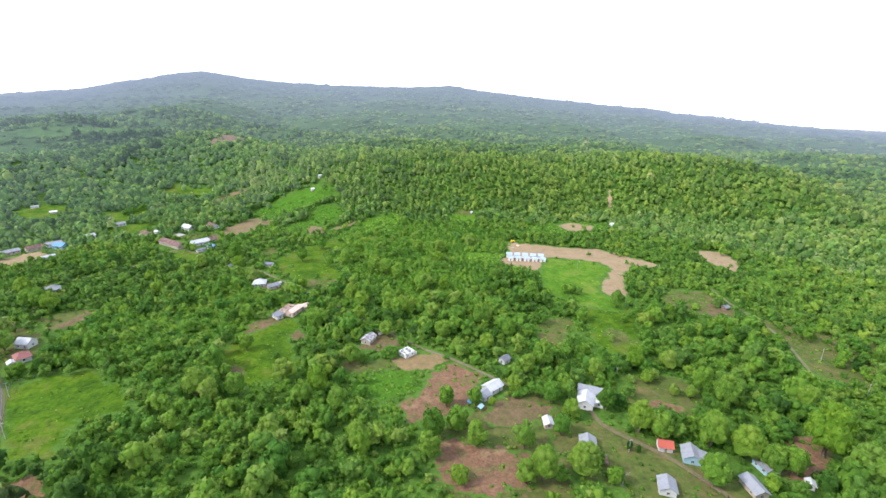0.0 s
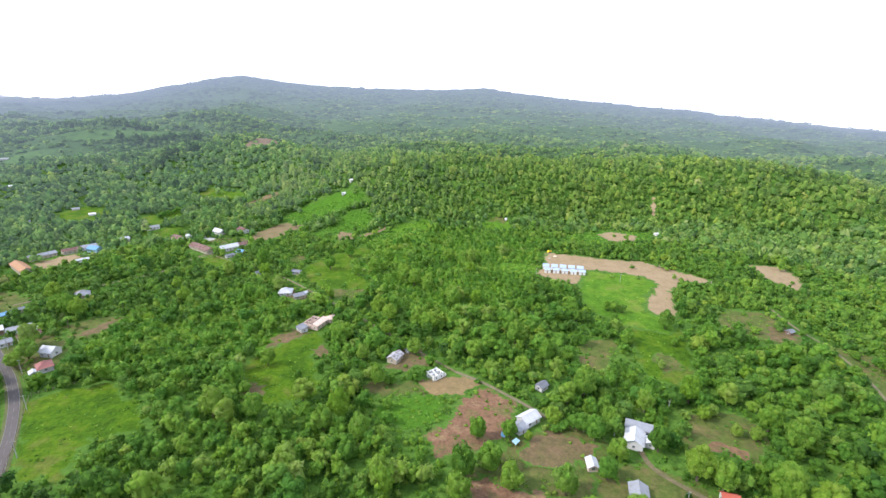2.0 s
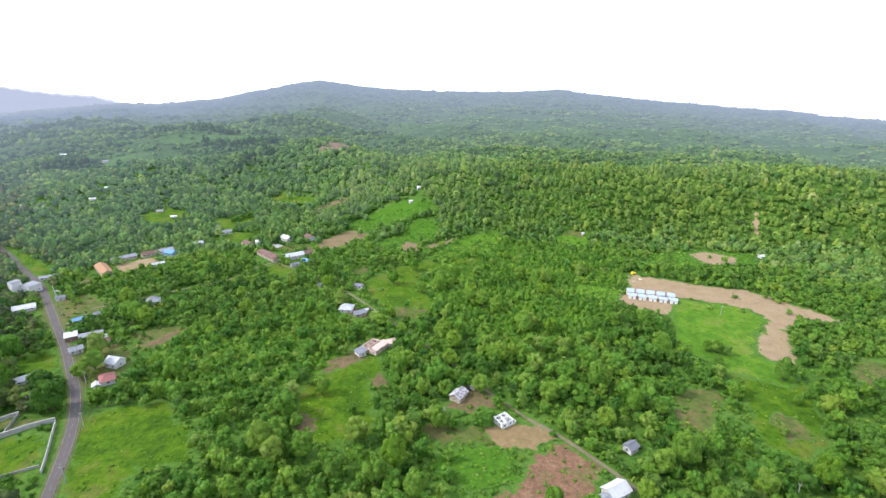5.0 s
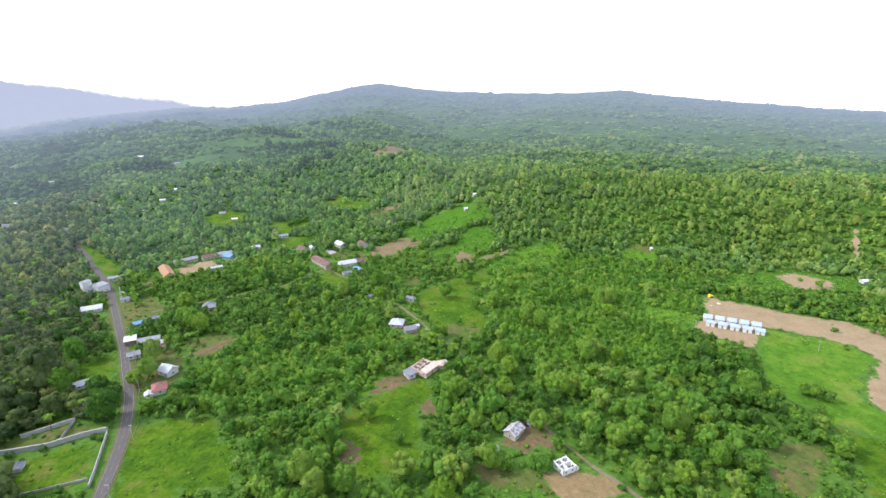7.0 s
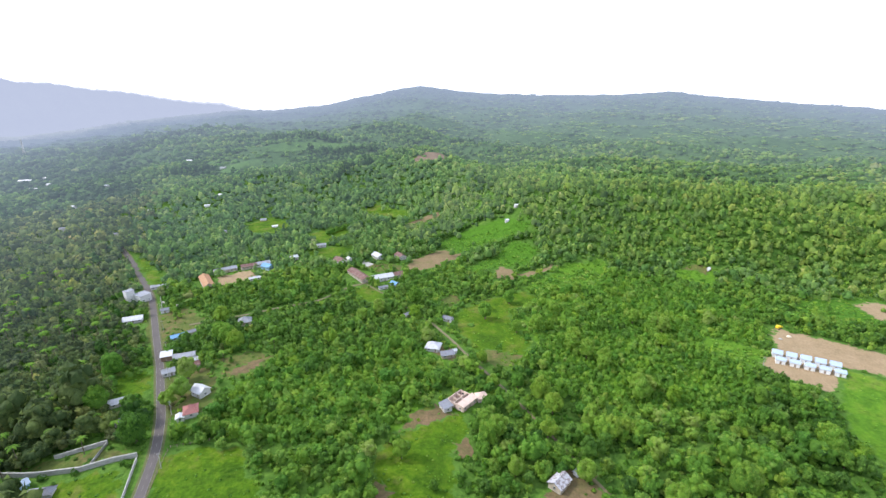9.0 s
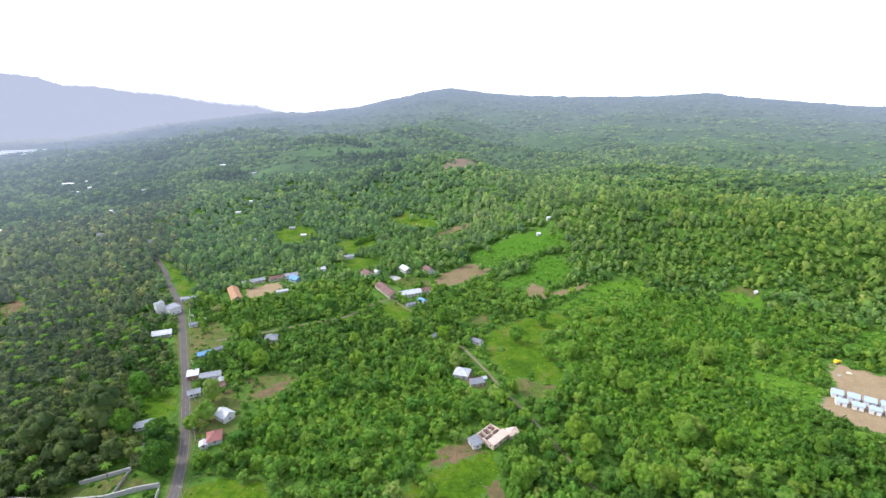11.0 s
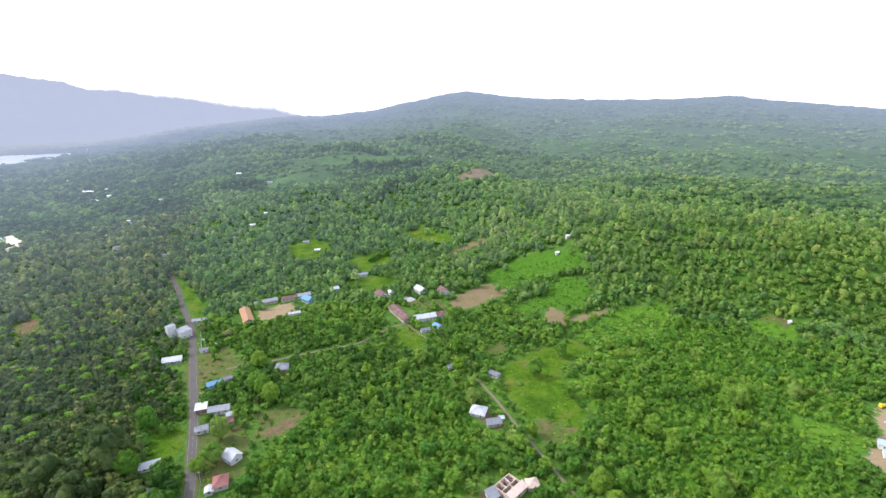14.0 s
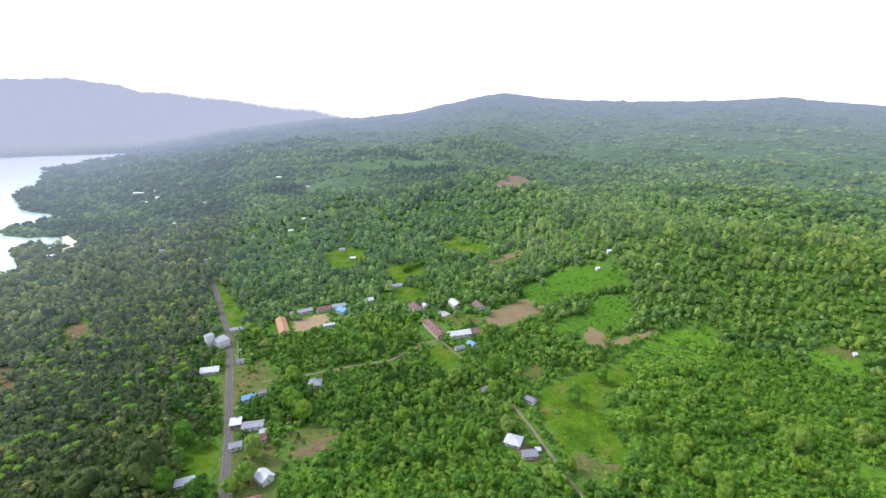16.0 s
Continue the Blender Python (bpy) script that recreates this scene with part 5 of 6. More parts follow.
def crown_shape(seed, lobes, base, leaves, leaf=0.16, rugged=0.2, under=-0.45, core=0.66, lobe=(0.24, 0.42)):
    """A crown of unit radius: rounded clumps with gaps between, loose leaf sprays on them, and the difference in tone of each clump and spray."""
    rng = np.random.RandomState(seed)
    verts, faces, shade, at = [], [], [], 0
    centres = [(0, 0, 0.78, core)]
    for k in range(lobes):
        a, e = k * 2.4 + rng.rand() * 0.8, rng.uniform(-0.35, 1.3)
        d = rng.uniform(0.50, 0.78)
        centres.append((math.cos(a) * math.cos(e) * d, math.sin(a) * math.cos(e) * d, 0.85 + 0.66 * math.sin(e) * rng.uniform(0.8, 1.2), rng.uniform(*lobe)))
    for cx, cy, cz, r in centres:
        v = base[0] * (1 + (rng.rand(len(base[0]), 1) - 0.5) * 2 * rugged) * r
        v = v * [1, 1, 0.86] + (cx, cy, cz)
        normal = base[0][base[1]].mean(1)
        f = base[1][normal[:, 2] > under]
        verts.append(v)
        faces.append(f + at)
        shade.append(np.full(len(v), rng.normal() * 0.09) + rng.normal(size=len(v)) * 0.05)
        at += len(v)
    n = leaves
    if n:
        c = np.array(centres)
        pick = rng.choice(len(c), n, p=c[:, 3] ** 2 / (c[:, 3] ** 2).sum())
        c = c[pick]
        d = rng.normal(size=(n, 3))
        d[:, 2] = np.abs(d[:, 2]) * 0.9 - 0.25
        d /= np.linalg.norm(d, axis=1)[:, None]
        p = c[:, :3] + d * c[:, 3:] * rng.uniform(0.95, 1.25, (n, 1))
        t = np.cross(d, rng.normal(size=(n, 3)))
        t /= np.linalg.norm(t, axis=1)[:, None]
        tilt = d + rng.normal(size=(n, 3)) * 0.5
        b = np.cross(tilt, t)
        b /= np.linalg.norm(b, axis=1)[:, None]
        s = leaf * rng.uniform(0.6, 1.4, (n, 1))
        verts.append(np.stack([p - t * s, p + t * s, p + b * s * 1.5], 1).reshape(-1, 3))
        faces.append(np.arange(n * 3).reshape(-1, 3) + at)
        shade.append(np.repeat(rng.normal(size=n) * 0.15 + 0.03, 3))
    return np.concatenate(verts), np.concatenate(faces), np.concatenate(shade)


def many(name, shapes, x, y, z, r, tall, tone, mat, seed, label, category, smooth=False):
    """One mesh of many trees: each a turned and scaled copy of one of the shapes."""
    rng = np.random.RandomState(seed)
    which, turn = rng.randint(0, len(shapes), len(x)), rng.rand(len(x)) * 6.283
    V, F, T, H, at = [], [], [], [], 0
    kinds = rng.rand(len(x))
    for k, (v, f, shade) in enumerate(shapes):
        m = np.flatnonzero(which == k)
        c, s = np.cos(turn[m])[:, None], np.sin(turn[m])[:, None]
        q = np.stack([(v[:, 0] * c - v[:, 1] * s) * r[m, None] + x[m, None], (v[:, 0] * s + v[:, 1] * c) * r[m, None] + y[m, None], v[:, 2] * (r * tall)[m, None] + z[m, None]], -1)
        V.append(q.reshape(-1, 3))
        F.append((f[None] + (np.arange(len(m)) * len(v))[:, None, None] + at).reshape(-1, 3))
        T.append((tone[m, None] + shade[None]).ravel())
        H.append(np.repeat(kinds[m], len(v)))
        at += len(m) * len(v)
    ob = arrays(name, np.concatenate(V), np.concatenate(F), mat, smooth, tone=np.concatenate(T), hue=np.concatenate(H))
    return tagged(ob, label, category, kind="stuff")


def spread(r0, r1, gap, seed, a0=-61.0, a1=68.0):
    """Uneven rows of places between two distances; gap(r) is how far apart they are."""
    rng = np.random.RandomState(seed)
    out, r = [], r0
    while r < r1:
        g = gap(r)
        n = int(radians(a1 - a0) * r / g)
        a = radians(a0) + (np.arange(n) + rng.rand(n) * 0.9) * radians(a1 - a0) / n
        rr = r + (rng.rand(n) - 0.5) * g * 0.9
        out.append(np.stack([rr * np.sin(a), -60 + rr * np.cos(a)], -1))
        r += g * 0.92
    return np.concatenate(out)


def near_line(px, py, line, reach):
    hit = np.zeros(len(px), bool)
    for (x0, y0), (x1, y1) in zip(line, line[1:]):
        dx, dy = x1 - x0, y1 - y0
        k = np.clip(((px - x0) * dx + (py - y0) * dy) / (dx * dx + dy * dy), 0, 1)
        hit |= np.hypot(px - x0 - k * dx, py - y0 - k * dy) < reach
    return hit


def open_ground(p, r):
    """True where a tree of that crown radius may stand."""
    ok = shore(p[:, 0], p[:, 1]) > -1
    # low growth only along the southern edges of the fields
    edge = p * (1 + 2.4 * r / np.hypot(p[:, 0], p[:, 1]))[:, None]
    rng = np.random.RandomState(len(p) % 9973)
    shift, luck = rng.normal(size=(len(p), 2)) * 2.2, rng.rand(len(p))
    for poly, chance, _ in CLEAR:
        ok &= ~inside(p[:, 0] + shift[:, 0], p[:, 1] + shift[:, 1], poly) | (luck < chance)
        if chance < 0.1:
            ok &= ~inside(edge[:, 0], edge[:, 1], poly) | (luck < 0.12)
    for line, reach in CLEAR_LINES:
        near = near_line(p[:, 0], p[:, 1], line, reach)
        for extra in (1.0, 2.5):
            near |= near_line(p[:, 0], p[:, 1], line, reach + extra) & (r > extra + 1.2)
        ok &= ~near
    for x, y, reach in FOOT:
        ok &= np.hypot(p[:, 0] - x, p[:, 1] - y) > reach + 0.3 * r
    return ok


def on_ridge(x, y):
    """1 on the long wooded ridge, 0 in the valley."""
    u, v = 0.94 * (x - 80) - 0.342 * (y - 559), 0.342 * (x - 80) + 0.94 * (y - 559)
    return step(-140, -70, v + 18 * waves(x, y, 45, 44)) * step(-210, -60, u) * (1 - step(120, 260, v))


def tones(p, seed):
    """How light and yellow the leaves are: even in the plantation, olive on the ridge. Light is painted in too: darker
    by the shore for backlit trees, lighter in the east for frontal light.
    """
    rng = np.random.RandomState(seed)
    x, y = p[:, 0], p[:, 1]
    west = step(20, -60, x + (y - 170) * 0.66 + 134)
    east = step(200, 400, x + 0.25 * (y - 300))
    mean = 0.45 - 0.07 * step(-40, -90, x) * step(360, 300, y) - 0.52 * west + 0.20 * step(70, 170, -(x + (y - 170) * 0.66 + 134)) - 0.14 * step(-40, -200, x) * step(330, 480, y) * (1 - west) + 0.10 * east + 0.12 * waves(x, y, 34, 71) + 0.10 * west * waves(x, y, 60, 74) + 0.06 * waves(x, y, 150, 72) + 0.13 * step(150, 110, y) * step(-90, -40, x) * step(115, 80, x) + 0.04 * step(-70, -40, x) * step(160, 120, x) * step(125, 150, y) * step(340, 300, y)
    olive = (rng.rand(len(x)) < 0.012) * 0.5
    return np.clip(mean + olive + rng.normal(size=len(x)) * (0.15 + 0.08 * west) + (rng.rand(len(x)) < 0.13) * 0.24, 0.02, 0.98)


NEAR = [crown_shape(k, 16, ICO2, 1150, 0.078, 0.26, lobe=(0.22, 0.38)) for k in range(5)]
BROAD = [crown_shape(10 + k, 34, ICO2, 2100, 0.05, 0.26, core=0.7, lobe=(0.15, 0.28)) for k in range(3)]
MID = [crown_shape(20 + k, 7, ICO1, 100, 0.14, 0.34) for k in range(8)]
FAR = [crown_shape(40 + k, 1, ICO1, 9, 0.32, 0.38, core=0.7) for k in range(8)]
COPSE = [crown_shape(100 + k, 3, ICO1, 20, 0.24, 0.36) for k in range(8)]
BUSH = [crown_shape(80 + k, 0, ICO1, 13, 0.42, 0.36, -0.1, 0.7) for k in range(8)]
SPECK = [crown_shape(60 + k, 0, ICO1, 2, 0.4, 0.36, core=0.72) for k in range(6)]


PLANTED = [(49, 391), (139, 400), (167, 376), (203, 348), (217, 324), (163, 247), (140, 210), (95, 202), (62, 216), (24, 262), (57, 326)]
BRUSH = [(-124, 225), (-109, 256), (-84, 262), (-46, 287), (-8, 253), (-18, 226), (-22, 192), (-60, 180), (-112, 181)]
VINES = [(40, 318), (60, 384), (101, 409), (128, 396), (115, 360), (80, 310), (66, 284), (36, 276)]


def plantation(x, y):
    """1 in the low, even plantation in the middle of the valley, 0 outside."""
    return inside(x + 6 * waves(x, y, 25, 61), y + 6 * waves(x, y, 25, 62), PLANTED).astype(float)


def brush(x, y):
    return (inside(x, y, BRUSH) | inside(x, y, VINES)).astype(float)


def thicket(x, y):
    """How closely the trees stand, from 0 to 1."""
    east = step(170, 330, x + 0.35 * (y - 250))
    west = step(20, -60, x + (y - 170) * 0.66 + 134)
    n = 0.5 * waves(x, y, 46, 31) + 0.35 * waves(x, y, 19, 32)
    k = np.clip(0.58 + 0.6 * n + 0.2 * east + 0.36 * west, 0.06, 1) * (1 - 0.55 * brush(x, y))
    return np.where(plantation(x, y) > 0, 0.05, k)


rng = np.random.RandomState(11)
p = spread(88, 330, lambda r: 4.5, 12, -61.0, 84.0)
size = 2.75 * rng.uniform(0.62, 1.4, len(p)) * np.where(rng.rand(len(p)) < 0.17, 1.6, 1.0)
west = step(20, -60, p[:, 0] + (p[:, 1] - 170) * 0.66 + 134)
size = size * (1 + 0.55 * west * rng.uniform(0.2, 2.0, len(p)))
keep = open_ground(p, size) & (rng.rand(len(p)) < thicket(p[:, 0], p[:, 1]) * (1 - 0.35 * west))
p, size = p[keep], size[keep]
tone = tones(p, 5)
tall = rng.uniform(0.75, 1.45, len(p))

# the trees that stand out one by one: place, crown radius, tone
CHOSEN = [(-48, 137, 5.9, 0.94), (-42, 131, 5.1, 0.90), (43, 207, 5.6, 0.76), (158, 183, 5.4, 0.80), (98, 132, 4.6, 0.76), (38, 216, 5.6, 0.80), (90, 219, 5.4, 0.82), (63, 189, 5.6, 0.72), (108, 160, 5.9, 0.70), (122, 292, 5.4, 0.78), (65, 269, 5.1, 0.78), (-27, 174, 4.0, 0.76),
          (-148, 178, 7.3, 0.35), (-153, 228, 5.4, 0.95), (-147, 212, 5.1, 0.95), (-150, 205, 4.1, 0.95), (-196, 229, 6.1, 0.50), (-182, 199, 6.6, 0.55), (5, 122, 5.6, 0.72), (11, 184, 5.6, 0.72), (-142, 262, 6.1, 0.82), (-150, 268, 5.6, 0.86), (-158, 274, 5.1, 0.80), (-168, 296, 6.1, 0.80),
          (14, 309, 5.1, 0.50), (47, 292, 5.6, 0.82), (-38, 330, 5.9, 0.56), (206, 152, 5.4, 0.50), (170, 142, 4.1, 0.70), (118, 106, 6.3, 0.70), (12, 106, 5.4, 0.84), (15, 190, 5.2, 0.84), (66, 189, 5.4, 0.82), (-31, 133, 5.4, 0.76), (-2, 115, 5.0, 0.72), (14, 140, 4.4, 0.50),
          (-10, 139, 5.2, 0.88), (-18, 119, 4.6, 0.55), (16, 80, 5.2, 0.86), (130, 296, 4.4, 0.84), (78, 246, 4.2, 0.76), (95, 226, 4.6, 0.92), (105, 217, 4.2, 0.72), (59, 197, 5.2, 0.80), (115, 182, 4.8, 0.90), (111, 160, 4.8, 0.94), (95, 167, 5.2, 0.50), (125, 388, 4.6, 0.80), (86, 352, 4.8, 0.82), (72, 336, 4.2, 0.80), (62, 313, 5.0, 0.86), (33, 336, 4.8, 0.60), (127, 289, 5.2, 0.88), (165, 304, 4.6, 0.80), (68, 278, 5.2, 0.84), (34, 290, 3.6, 0.79),
          (56, 294, 3.8, 0.80), (91, 296, 4.3, 0.59), (115, 351, 3.2, 0.85), (120, 284, 3.6, 0.73), (72, 259, 4.9, 0.77), (114, 305, 4.6, 0.78), (122, 274, 4.3, 0.71), (81, 253, 4.3, 0.85), (74, 193, 4.1, 0.83), (112, 178, 4.3, 0.59), (161, 190, 4.5, 0.80), (158, 176, 3.7, 0.59),
          (90, 225, 4.7, 0.77), (38, 190, 4.4, 0.86), (49, 165, 4.4, 0.86), (21, 166, 3.9, 0.84), (82, 134, 4.0, 0.87), (116, 139, 4.7, 0.70), (127, 136, 3.4, 0.72), (80, 153, 4.8, 0.77), (25, 142, 4.3, 0.74), (10, 196, 4.1, 0.76), (-88, 199, 3.8, 0.80), (-93, 295, 4.2, 0.86),
          (-72, 304, 4.4, 0.87), (-62, 313, 4.7, 0.88), (-35, 309, 4.3, 0.71), (-24, 275, 4.7, 0.87), (-84, 270, 4.7, 0.79), (81, 353, 4.4, 0.72), (69, 351, 4.6, 0.79), (58, 315, 3.7, 0.59), (162, 301, 4.7, 0.88), (10, 252, 3.4, 0.84), (28, 228, 3.9, 0.71), (15, 228, 3.7, 0.83),
          (57, 75, 5.1, 0.70), (61, 65, 4.8, 0.75), (79, 57, 4.8, 0.78), (98, 59, 4.1, 0.55), (93, 37, 6.8, 0.78), (77, 40, 5.9, 0.74), (70, 41, 4.1, 0.70), (47, 49, 3.8, 0.66), (41, 65, 4.8, 0.72), (109, 67, 4.1, 0.82), (72, 90, 3.4, 0.72), (59, 93, 4.1, 0.60),
          (94, 93, 4.1, 0.72), (139, 89, 4.4, 0.86), (181, 83, 4.8, 0.88), (130, 49, 5.9, 0.84), (135, 42, 5.1, 0.80), (118, 86, 4.1, 0.62), (106, 79, 4.4, 0.68), (108, 104, 4.8, 0.74), (121, 94, 3.4, 0.50), (127, 66, 4.4, 0.30), (161, 77, 3.4, 0.85), (46, 75, 5.1, 0.35),
          (101, 29, 3.4, 0.60), (154, 35, 4.4, 0.66), (152, 32, 6.7, 0.80), (159, 22, 6.7, 0.78), (136, 17, 6.3, 0.82), (168, 10, 5.1, 0.66), (163, 14, 5.4, 0.70), (190, 12, 9.5, 0.70), (214, 35, 5.7, 0.74), (189, -2, 7.9, 0.95), (164, 89, 5.7, 0.72), (182, 63, 5.7, 0.72),
          (181, 50, 6.3, 0.68), (203, 3, 4.8, 0.70), (12, 208, 4.0, 0.22), (165, 64, 2.6, 0.88), (172, 60, 2.8, 0.88), (167, 78, 2.8, 0.92), (190, 181, 3.4, 0.62), (194, 178, 2.8, 0.54), (186, 184, 2.6, 0.66), (181, 168, 2.6, 0.50), (172, 116, 2.2, 0.95), (196, 133, 2.4, 0.50)]
gone = np.zeros(len(p), bool)
for x, y, r, _ in CHOSEN:
    gone |= np.hypot(p[:, 0] - x, p[:, 1] - y) < r * 0.85
p, size, tone, tall = p[~gone], size[~gone], tone[~gone], tall[~gone]

TRUNK = bmesh.new()
bmesh.ops.create_cone(TRUNK, cap_ends=True, segments=7, radius1=0.10, radius2=0.06, depth=0.8, matrix=Matrix.Translation((0, 0, 0.35)))
for a in (0.3, 2.3, 4.4):
    bmesh.ops.create_cone(TRUNK, cap_ends=True, segments=5, radius1=0.05, radius2=0.02, depth=0.6, matrix=Matrix.Translation((0.2 * math.cos(a), 0.2 * math.sin(a), 0.85)) @ Matrix.Rotation(0.6, 4, Vector((-math.sin(a), math.cos(a), 0))))
trunk_mesh = bpy.data.meshes.new("trunk")
TRUNK.to_mesh(trunk_mesh)
TRUNK.free()
trunk_mesh.materials.append(BARK)
TONES = [0.12, 0.28, 0.42, 0.54, 0.66, 0.80, 0.92]
WORDS = ["dark green", "deep green", "leafy green", "fresh green", "light green", "yellow-green", "bright yellow-green"]
crown_meshes = {}


def tree(x, y, r, tone, tall, k):
    ob = new("tree")
    ob.matrix_basis = pose(x, y, ground_at(x, y) - 0.1, 0, 0, (k * 137) % 360) @ Matrix.Diagonal((r, r, r * tall, 1))
    # crowns at the near right lightened: stronger frontal light put into leaf tone
    tone += 0.10 * float(step(20, 50, x) * step(115, 95, x) * step(170, 120, y))
    step_no = int(np.argmin([abs(tone - t) for t in TONES]))
    shapes = BROAD if r > 5.3 else NEAR
    key = (r > 5.3, k % len(shapes), step_no)
    if key not in crown_meshes:
        v, f, shade = shapes[key[1]]
        made = arrays("crown", v, f, CANOPY, True, tone=TONES[step_no] + shade, hue=np.full(len(v), (0.37 * key[1] + 0.23 * step_no) % 1))
        crown_meshes[key] = made.data
        bpy.data.objects.remove(made)
    for name, me in (("trunk", trunk_mesh), ("crown", crown_meshes[key])):
        new(name, me).parent = ob
    wide = "broad" if r > 4.2 else "small" if r < 2.6 else "round"
    return tagged(ob, f"{wide} {WORDS[step_no]} broadleaf tree with a dense crown", "tree", "trees of the village")


k = 0
for x, y, r, h in ((118.5, 41.5, 1.3, 2.3), (121, 39, 1.1, 2.0), (-98, 300, 1.4, 2.2)):
    tree(x, y, r, 0.2, h, k)
    k += 1
for x, y, r, t in CHOSEN:
    tree(x, y, r, t, 1.2 + 0.35 * ((k * 0.618) % 1), k)
    k += 1
near = np.argsort(np.hypot(p[:, 0], p[:, 1] + 60))[:297 - len(CHOSEN)]
for i in near:
    tree(p[i, 0], p[i, 1], size[i], tone[i], tall[i], k)
    k += 1
rest = np.setdiff1d(np.arange(len(p)), near)
shoreward = p[rest, 0] + (p[rest, 1] - 170) * 0.66 + 134 < -15
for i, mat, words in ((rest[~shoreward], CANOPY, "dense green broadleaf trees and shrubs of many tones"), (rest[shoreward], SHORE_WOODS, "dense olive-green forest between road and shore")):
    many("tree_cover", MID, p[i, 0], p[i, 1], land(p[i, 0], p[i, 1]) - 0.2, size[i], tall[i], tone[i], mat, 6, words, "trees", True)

# hedgerows of close-set trees between the crop fields
rng = np.random.RandomState(58)
for line, r0, r1 in (([(-44, 362), (-25, 395), (-3, 427), (15, 458), (43, 467), (69, 463)], 2.0, 3.2), ([(-82, 452), (-56, 466), (-32, 496), (2, 521), (24, 528), (51, 514)], 2.2, 3.6), ([(-156, 512), (-137, 553), (-109, 564), (-83, 570)], 2.0, 3.2), ([(270, 207), (278, 199), (288, 192), (298, 178), (308, 166)], 1.6, 2.6)):
    q = []
    for (x0, y0), (x1, y1) in zip(line, line[1:]):
        n = int(math.hypot(x1 - x0, y1 - y0) / 2.6)
        q += [(x0 + (x1 - x0) * f / n + rng.normal() * 0.8, y0 + (y1 - y0) * f / n + rng.normal() * 0.8) for f in range(n)]
    q = np.array(q)
    many("hedge", MID, q[:, 0], q[:, 1], land(q[:, 0], q[:, 1]) - 0.2, rng.uniform(r0, r1, len(q)), rng.uniform(0.9, 1.4, len(q)), rng.uniform(0.2, 0.42, len(q)), CANOPY, 59, "dark green hedge of close-set trees", "hedge", True)

# dark belts of tall trees along the edges of the far benches
rng = np.random.RandomState(62)
for line in ([(-482, 1132), (-437, 1136), (-345, 1090), (-284, 1063)], [(-794, 1147), (-786, 1202), (-826, 1340)], [(-534, 830), (-498, 839), (-471, 849)], [(-205, 722), (-194, 788), (-167, 824)], [(-36, 1238), (30, 1290), (120, 1330), (230, 1340)], [(-330, 985), (-250, 975), (-190, 1010)]):
    q = []
    for (x0, y0), (x1, y1) in zip(line, line[1:]):
        n = int(math.hypot(x1 - x0, y1 - y0) / 3.2)
        q += [(x0 + (x1 - x0) * f / n + rng.normal() * 5, y0 + (y1 - y0) * f / n + rng.normal() * 5) for f in range(n)]
    q = np.array(q)
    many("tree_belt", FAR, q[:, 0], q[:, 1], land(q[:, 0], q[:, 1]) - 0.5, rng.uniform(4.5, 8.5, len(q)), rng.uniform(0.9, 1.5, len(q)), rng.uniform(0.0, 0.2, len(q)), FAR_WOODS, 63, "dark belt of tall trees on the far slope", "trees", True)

# low growth between the trees, and thinly over the open ground
p = spread(88, 560, lambda r: 2.2 + 0.0040 * r, 33, -61.0, 84.0)
rng = np.random.RandomState(34)
size = (0.95 + 0.0011 * np.hypot(p[:, 0], p[:, 1] + 60)) * rng.uniform(0.75, 1.5, len(p)) * (1 + 0.22 * plantation(p[:, 0], p[:, 1]) + 0.6 * brush(p[:, 0], p[:, 1]))
free = shore(p[:, 0], p[:, 1]) > 6
for line, reach in CLEAR_LINES:
    free &= ~near_line(p[:, 0], p[:, 1], line, reach + 0.4)
for x, y, reach in FOOT:
    free &= np.hypot(p[:, 0] - x, p[:, 1] - y) > reach * 0.8 + size
ragged = rng.normal(size=(2, len(p))) * 1.6
in_field, in_crop, in_scrub, in_bare, in_dirt = (np.zeros(len(p), bool) for _ in range(5))
for poly, _, mat in CLEAR:
    within = inside(p[:, 0] + ragged[0], p[:, 1] + ragged[1], poly)
    in_field |= within
    in_crop |= within & (mat is CROP or mat is LUSH)
    in_scrub |= within & (mat is SCRUB)
    in_bare |= within & (mat in (YARD, SOIL))
    in_dirt |= within & (mat in (DIRT, TAN, FAR_SOIL, STRAW))
chance = np.where(in_field, 0.22, 0.70 + 0.3 * np.maximum(plantation(p[:, 0], p[:, 1]), brush(p[:, 0], p[:, 1])))
chance = np.where(~in_field & (thicket(p[:, 0], p[:, 1]) > 0.85), 0.45, chance)
chance = np.where(in_field, np.clip(0.18 + 0.6 * waves(p[:, 0], p[:, 1], 15, 37), 0.06, 0.7), chance)
chance = np.where(in_crop, 0.85, chance)
clump = waves(p[:, 0], p[:, 1], 13, 38) + 0.5 * waves(p[:, 0], p[:, 1], 5, 39)
chance = np.where(in_scrub, np.clip(0.25 + 1.2 * clump, 0.03, 0.9), chance)
chance = np.where(in_bare, np.clip(-0.35 + 1.3 * clump, 0.01, 0.8), chance)
chance = np.where(in_dirt, 0.015, chance)
keep = free & (rng.rand(len(p)) < chance)
size = np.where(in_field, size * np.where(in_scrub | in_bare, 0.8, np.where(in_crop, 0.8, 0.5)), size)
p, size, in_field = p[keep], size[keep], in_field[keep]
low = 0.05 * in_field + tones(p, 35) * 0.85 + 0.12 + 0.01 * plantation(p[:, 0], p[:, 1]) + 0.06 * brush(p[:, 0], p[:, 1])
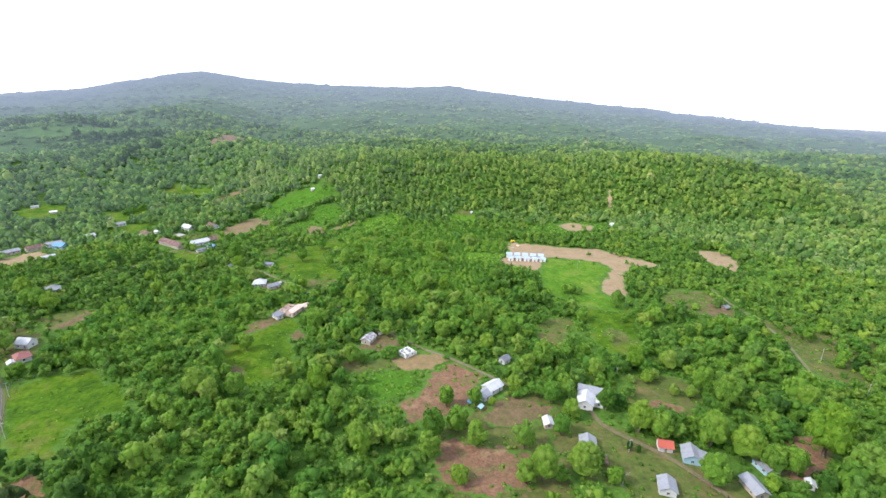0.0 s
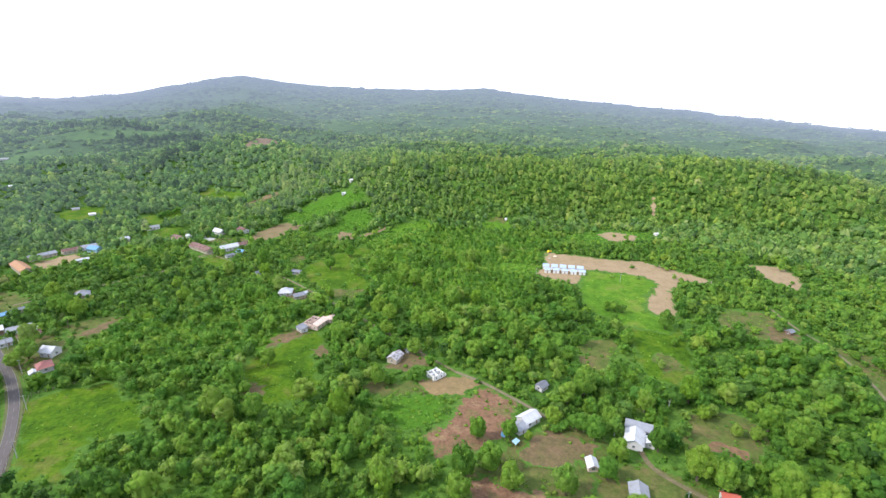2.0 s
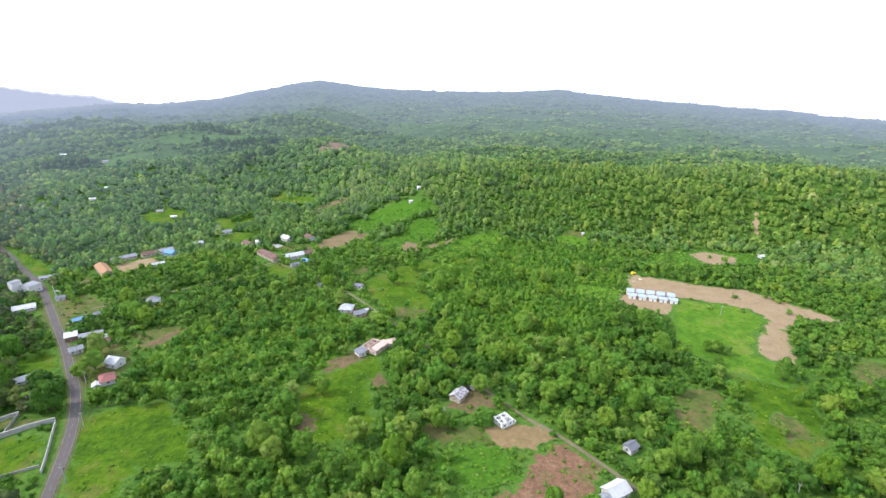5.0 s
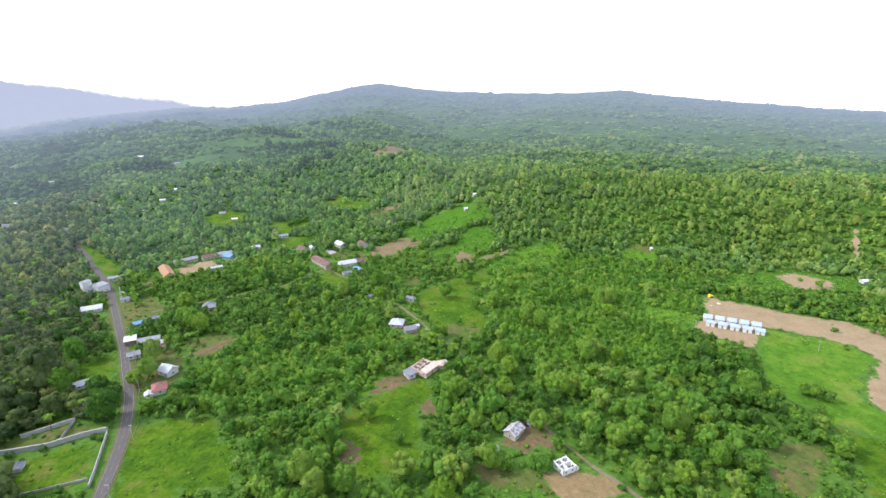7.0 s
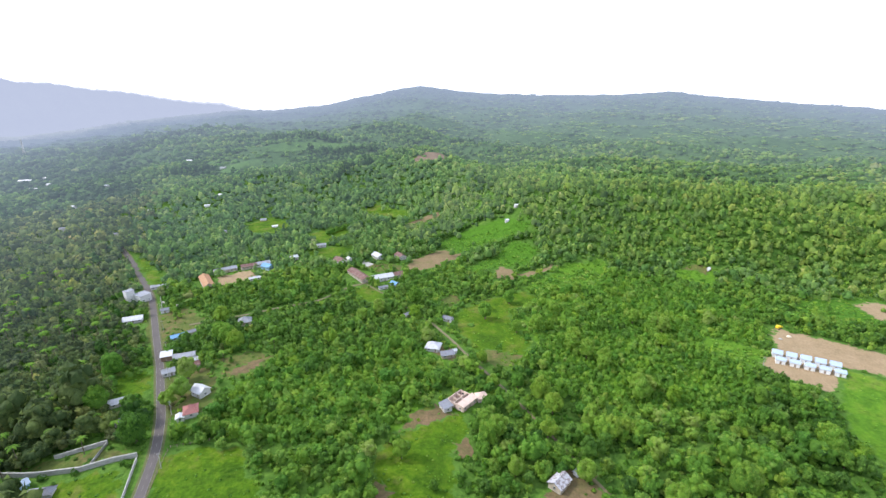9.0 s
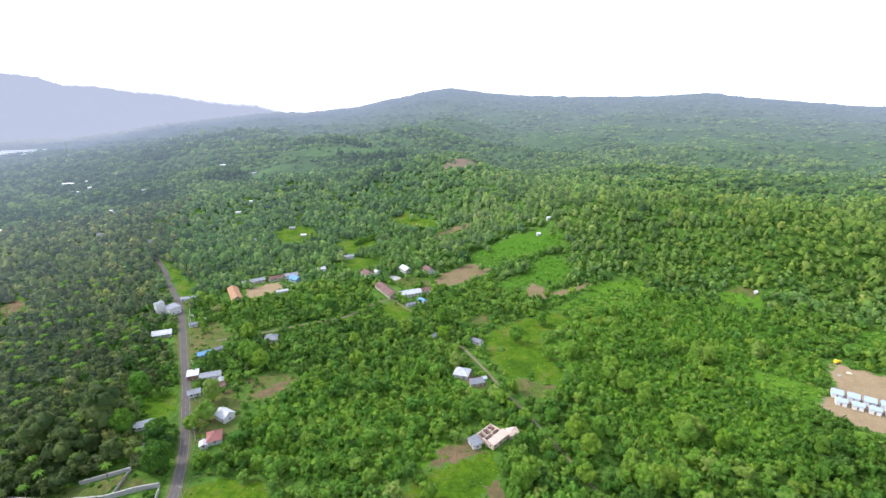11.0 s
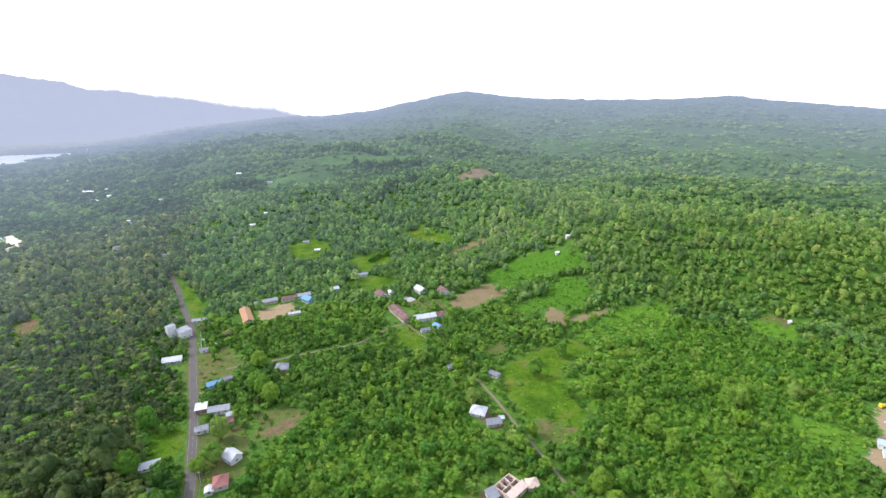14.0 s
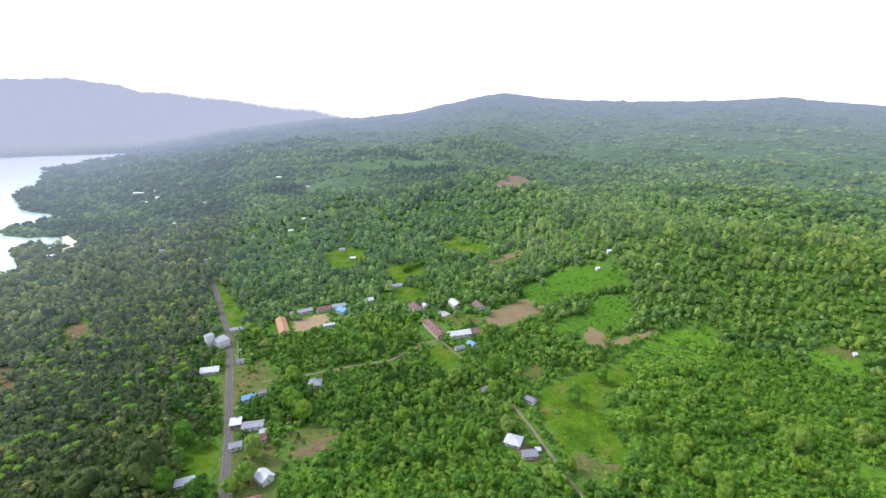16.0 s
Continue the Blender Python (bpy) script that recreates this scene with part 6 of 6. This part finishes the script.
many("shrubs", BUSH, p[:, 0], p[:, 1], land(p[:, 0], p[:, 1]) - 0.3 * size, size, rng.uniform(0.8, 1.25, len(p)) * np.where(in_field, 0.65, 1.0 + 0.3 * plantation(p[:, 0], p[:, 1])), low, CANOPY, 36, "low bright green bushes between the trees", "shrubs")

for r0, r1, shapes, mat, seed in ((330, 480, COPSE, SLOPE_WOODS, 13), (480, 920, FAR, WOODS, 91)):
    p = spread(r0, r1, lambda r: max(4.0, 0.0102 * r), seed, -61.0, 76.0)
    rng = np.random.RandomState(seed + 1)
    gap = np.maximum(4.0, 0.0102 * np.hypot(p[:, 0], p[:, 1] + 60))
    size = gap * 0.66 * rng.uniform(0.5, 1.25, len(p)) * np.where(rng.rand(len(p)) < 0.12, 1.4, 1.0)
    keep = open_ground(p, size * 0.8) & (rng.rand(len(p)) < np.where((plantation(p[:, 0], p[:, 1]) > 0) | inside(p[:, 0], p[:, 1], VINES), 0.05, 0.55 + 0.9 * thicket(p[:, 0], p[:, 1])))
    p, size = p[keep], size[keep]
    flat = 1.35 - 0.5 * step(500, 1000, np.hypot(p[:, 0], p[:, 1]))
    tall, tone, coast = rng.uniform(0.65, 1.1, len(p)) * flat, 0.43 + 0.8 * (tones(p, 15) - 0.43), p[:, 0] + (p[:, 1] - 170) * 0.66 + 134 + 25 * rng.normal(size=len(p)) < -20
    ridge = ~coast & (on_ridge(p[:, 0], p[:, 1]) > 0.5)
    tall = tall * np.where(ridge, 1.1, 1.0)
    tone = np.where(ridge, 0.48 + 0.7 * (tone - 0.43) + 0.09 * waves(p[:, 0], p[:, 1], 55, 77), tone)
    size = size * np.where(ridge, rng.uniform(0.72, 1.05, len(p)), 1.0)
    for i, leaves, words in ((~coast & ~ridge, mat, "distant mixed green woodland on rising slopes"), (ridge, RIDGE_WOODS, "olive-green woodland with upright crowns on the ridge"), (coast, SHORE_WOODS, "distant woodland behind the shore, greyed by painted haze")):
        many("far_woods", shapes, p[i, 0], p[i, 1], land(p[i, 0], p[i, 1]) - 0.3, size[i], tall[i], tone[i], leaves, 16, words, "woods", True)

for r0, r1, gap, shapes, lift, seed, a1 in ((900, 1500, 0.0098, SPECK, (0.6, 1.0), 17, 68), (1500, 3290, 0.0112, SPECK, (0.2, 0.42), 23, 68), (820, 1900, 0.0118, SPECK, (0.5, 0.9), 83, -24)):
    p = spread(r0, r1, lambda r: gap * r, seed, -61.0, a1)
    rng = np.random.RandomState(seed + 1)
    p = p[open_ground(p, np.full(len(p), 5.0)) & (rng.rand(len(p)) < 0.68 + 0.5 * waves(p[:, 0], p[:, 1], 230, 51) + 0.3 * (seed == 83))]
    size = gap * np.hypot(p[:, 0], p[:, 1]) * 0.66 * rng.uniform(0.5, 1.3, len(p))
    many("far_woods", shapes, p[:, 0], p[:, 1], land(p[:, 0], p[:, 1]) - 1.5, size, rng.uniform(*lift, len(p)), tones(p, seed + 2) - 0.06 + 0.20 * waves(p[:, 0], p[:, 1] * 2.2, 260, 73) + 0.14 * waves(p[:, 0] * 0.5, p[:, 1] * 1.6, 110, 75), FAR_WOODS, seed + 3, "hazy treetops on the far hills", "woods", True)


# ---- palms ----
def palm(x, y, h, k):
    rng = np.random.RandomState(k)
    ob = thing("palm", x, y, (k * 71) % 360, "slender coconut palm with drooping fronds", "palm", "palms of the village")
    bm = bmesh.new()
    for i in range(5):
        z0, z1, b0, b1 = h * i / 5, h * (i + 1) / 5, 0.12 * (i / 5) ** 2 * h * 0.3, 0.12 * ((i + 1) / 5) ** 2 * h * 0.3
        w0, w1 = 0.22 - 0.02 * i, 0.20 - 0.02 * i
        prism(bm, [(b0 + w0 * math.cos(a), w0 * math.sin(a), z0) for a in np.arange(6) * 1.047], [(b1 + w1 * math.cos(a), w1 * math.sin(a), z1) for a in np.arange(6) * 1.047])
    part("trunk", bm, BARK, ob, "ringed grey trunk")
    top = Vector((0.036 * h, 0, h))
    for i in range(11):
        a, up, n = i * 2.4 + rng.rand() * 0.5, rng.uniform(0.1, 0.9), 6
        bm = bmesh.new()
        rows = []
        for q in range(n + 1):
            f = q / n
            c = top + Vector((math.cos(a), math.sin(a), 0)) * 2.7 * f + Vector((0, 0, up * 1.6 * f - 2.1 * f * f))
            s = Vector((-math.sin(a), math.cos(a), 0)) * (0.5 * math.sin(math.pi * (0.12 + 0.86 * f)))
            rows.append([bm.verts.new(v) for v in (c - s - Vector((0, 0, 0.25)), c, c + s - Vector((0, 0, 0.25)), c - Vector((0, 0, 0.06)))])
        for u, v in zip(rows, rows[1:]):
            for e, g in ((0, 1), (1, 2), (2, 3), (3, 0)):
                bm.faces.new((u[e], u[g], v[g], v[e]))
        frond = part("frond", bm, CANOPY, ob)
        frond.data.attributes.new("tone", "FLOAT", "POINT").data.foreach_set("value", np.full(len(frond.data.vertices), 0.5 + 0.3 * rng.rand(), np.float32))
        frond.data.attributes.new("hue", "FLOAT", "POINT").data.foreach_set("value", np.full(len(frond.data.vertices), 0.5, np.float32))
    return ob


for k, (x, y, h) in enumerate([(-168, 172, 9), (-187, 176, 10), (-172, 186, 9), (-194, 190, 11), (-186, 206, 10), (-205, 215, 11), (-210, 250, 10), (-224, 262, 11), (-240, 284, 10), (-160, 183, 8), (-142, 246, 8), (-118, 262, 8)]):
    palm(x, y, h, k)
rng = np.random.RandomState(77)
for k in range(90):
    far = rng.uniform(0, 1)
    x, y = -196 - 150 * far + rng.uniform(-70, 25), 180 + 190 * far + rng.uniform(-50, 30)
    if not any(math.hypot(x - fx, y - fy) < reach + 3 for fx, fy, reach in FOOT) and x + (y - 170) * 0.66 + 134 < -22:
        palm(x, y, rng.uniform(9.5, 13.5), 40 + k)
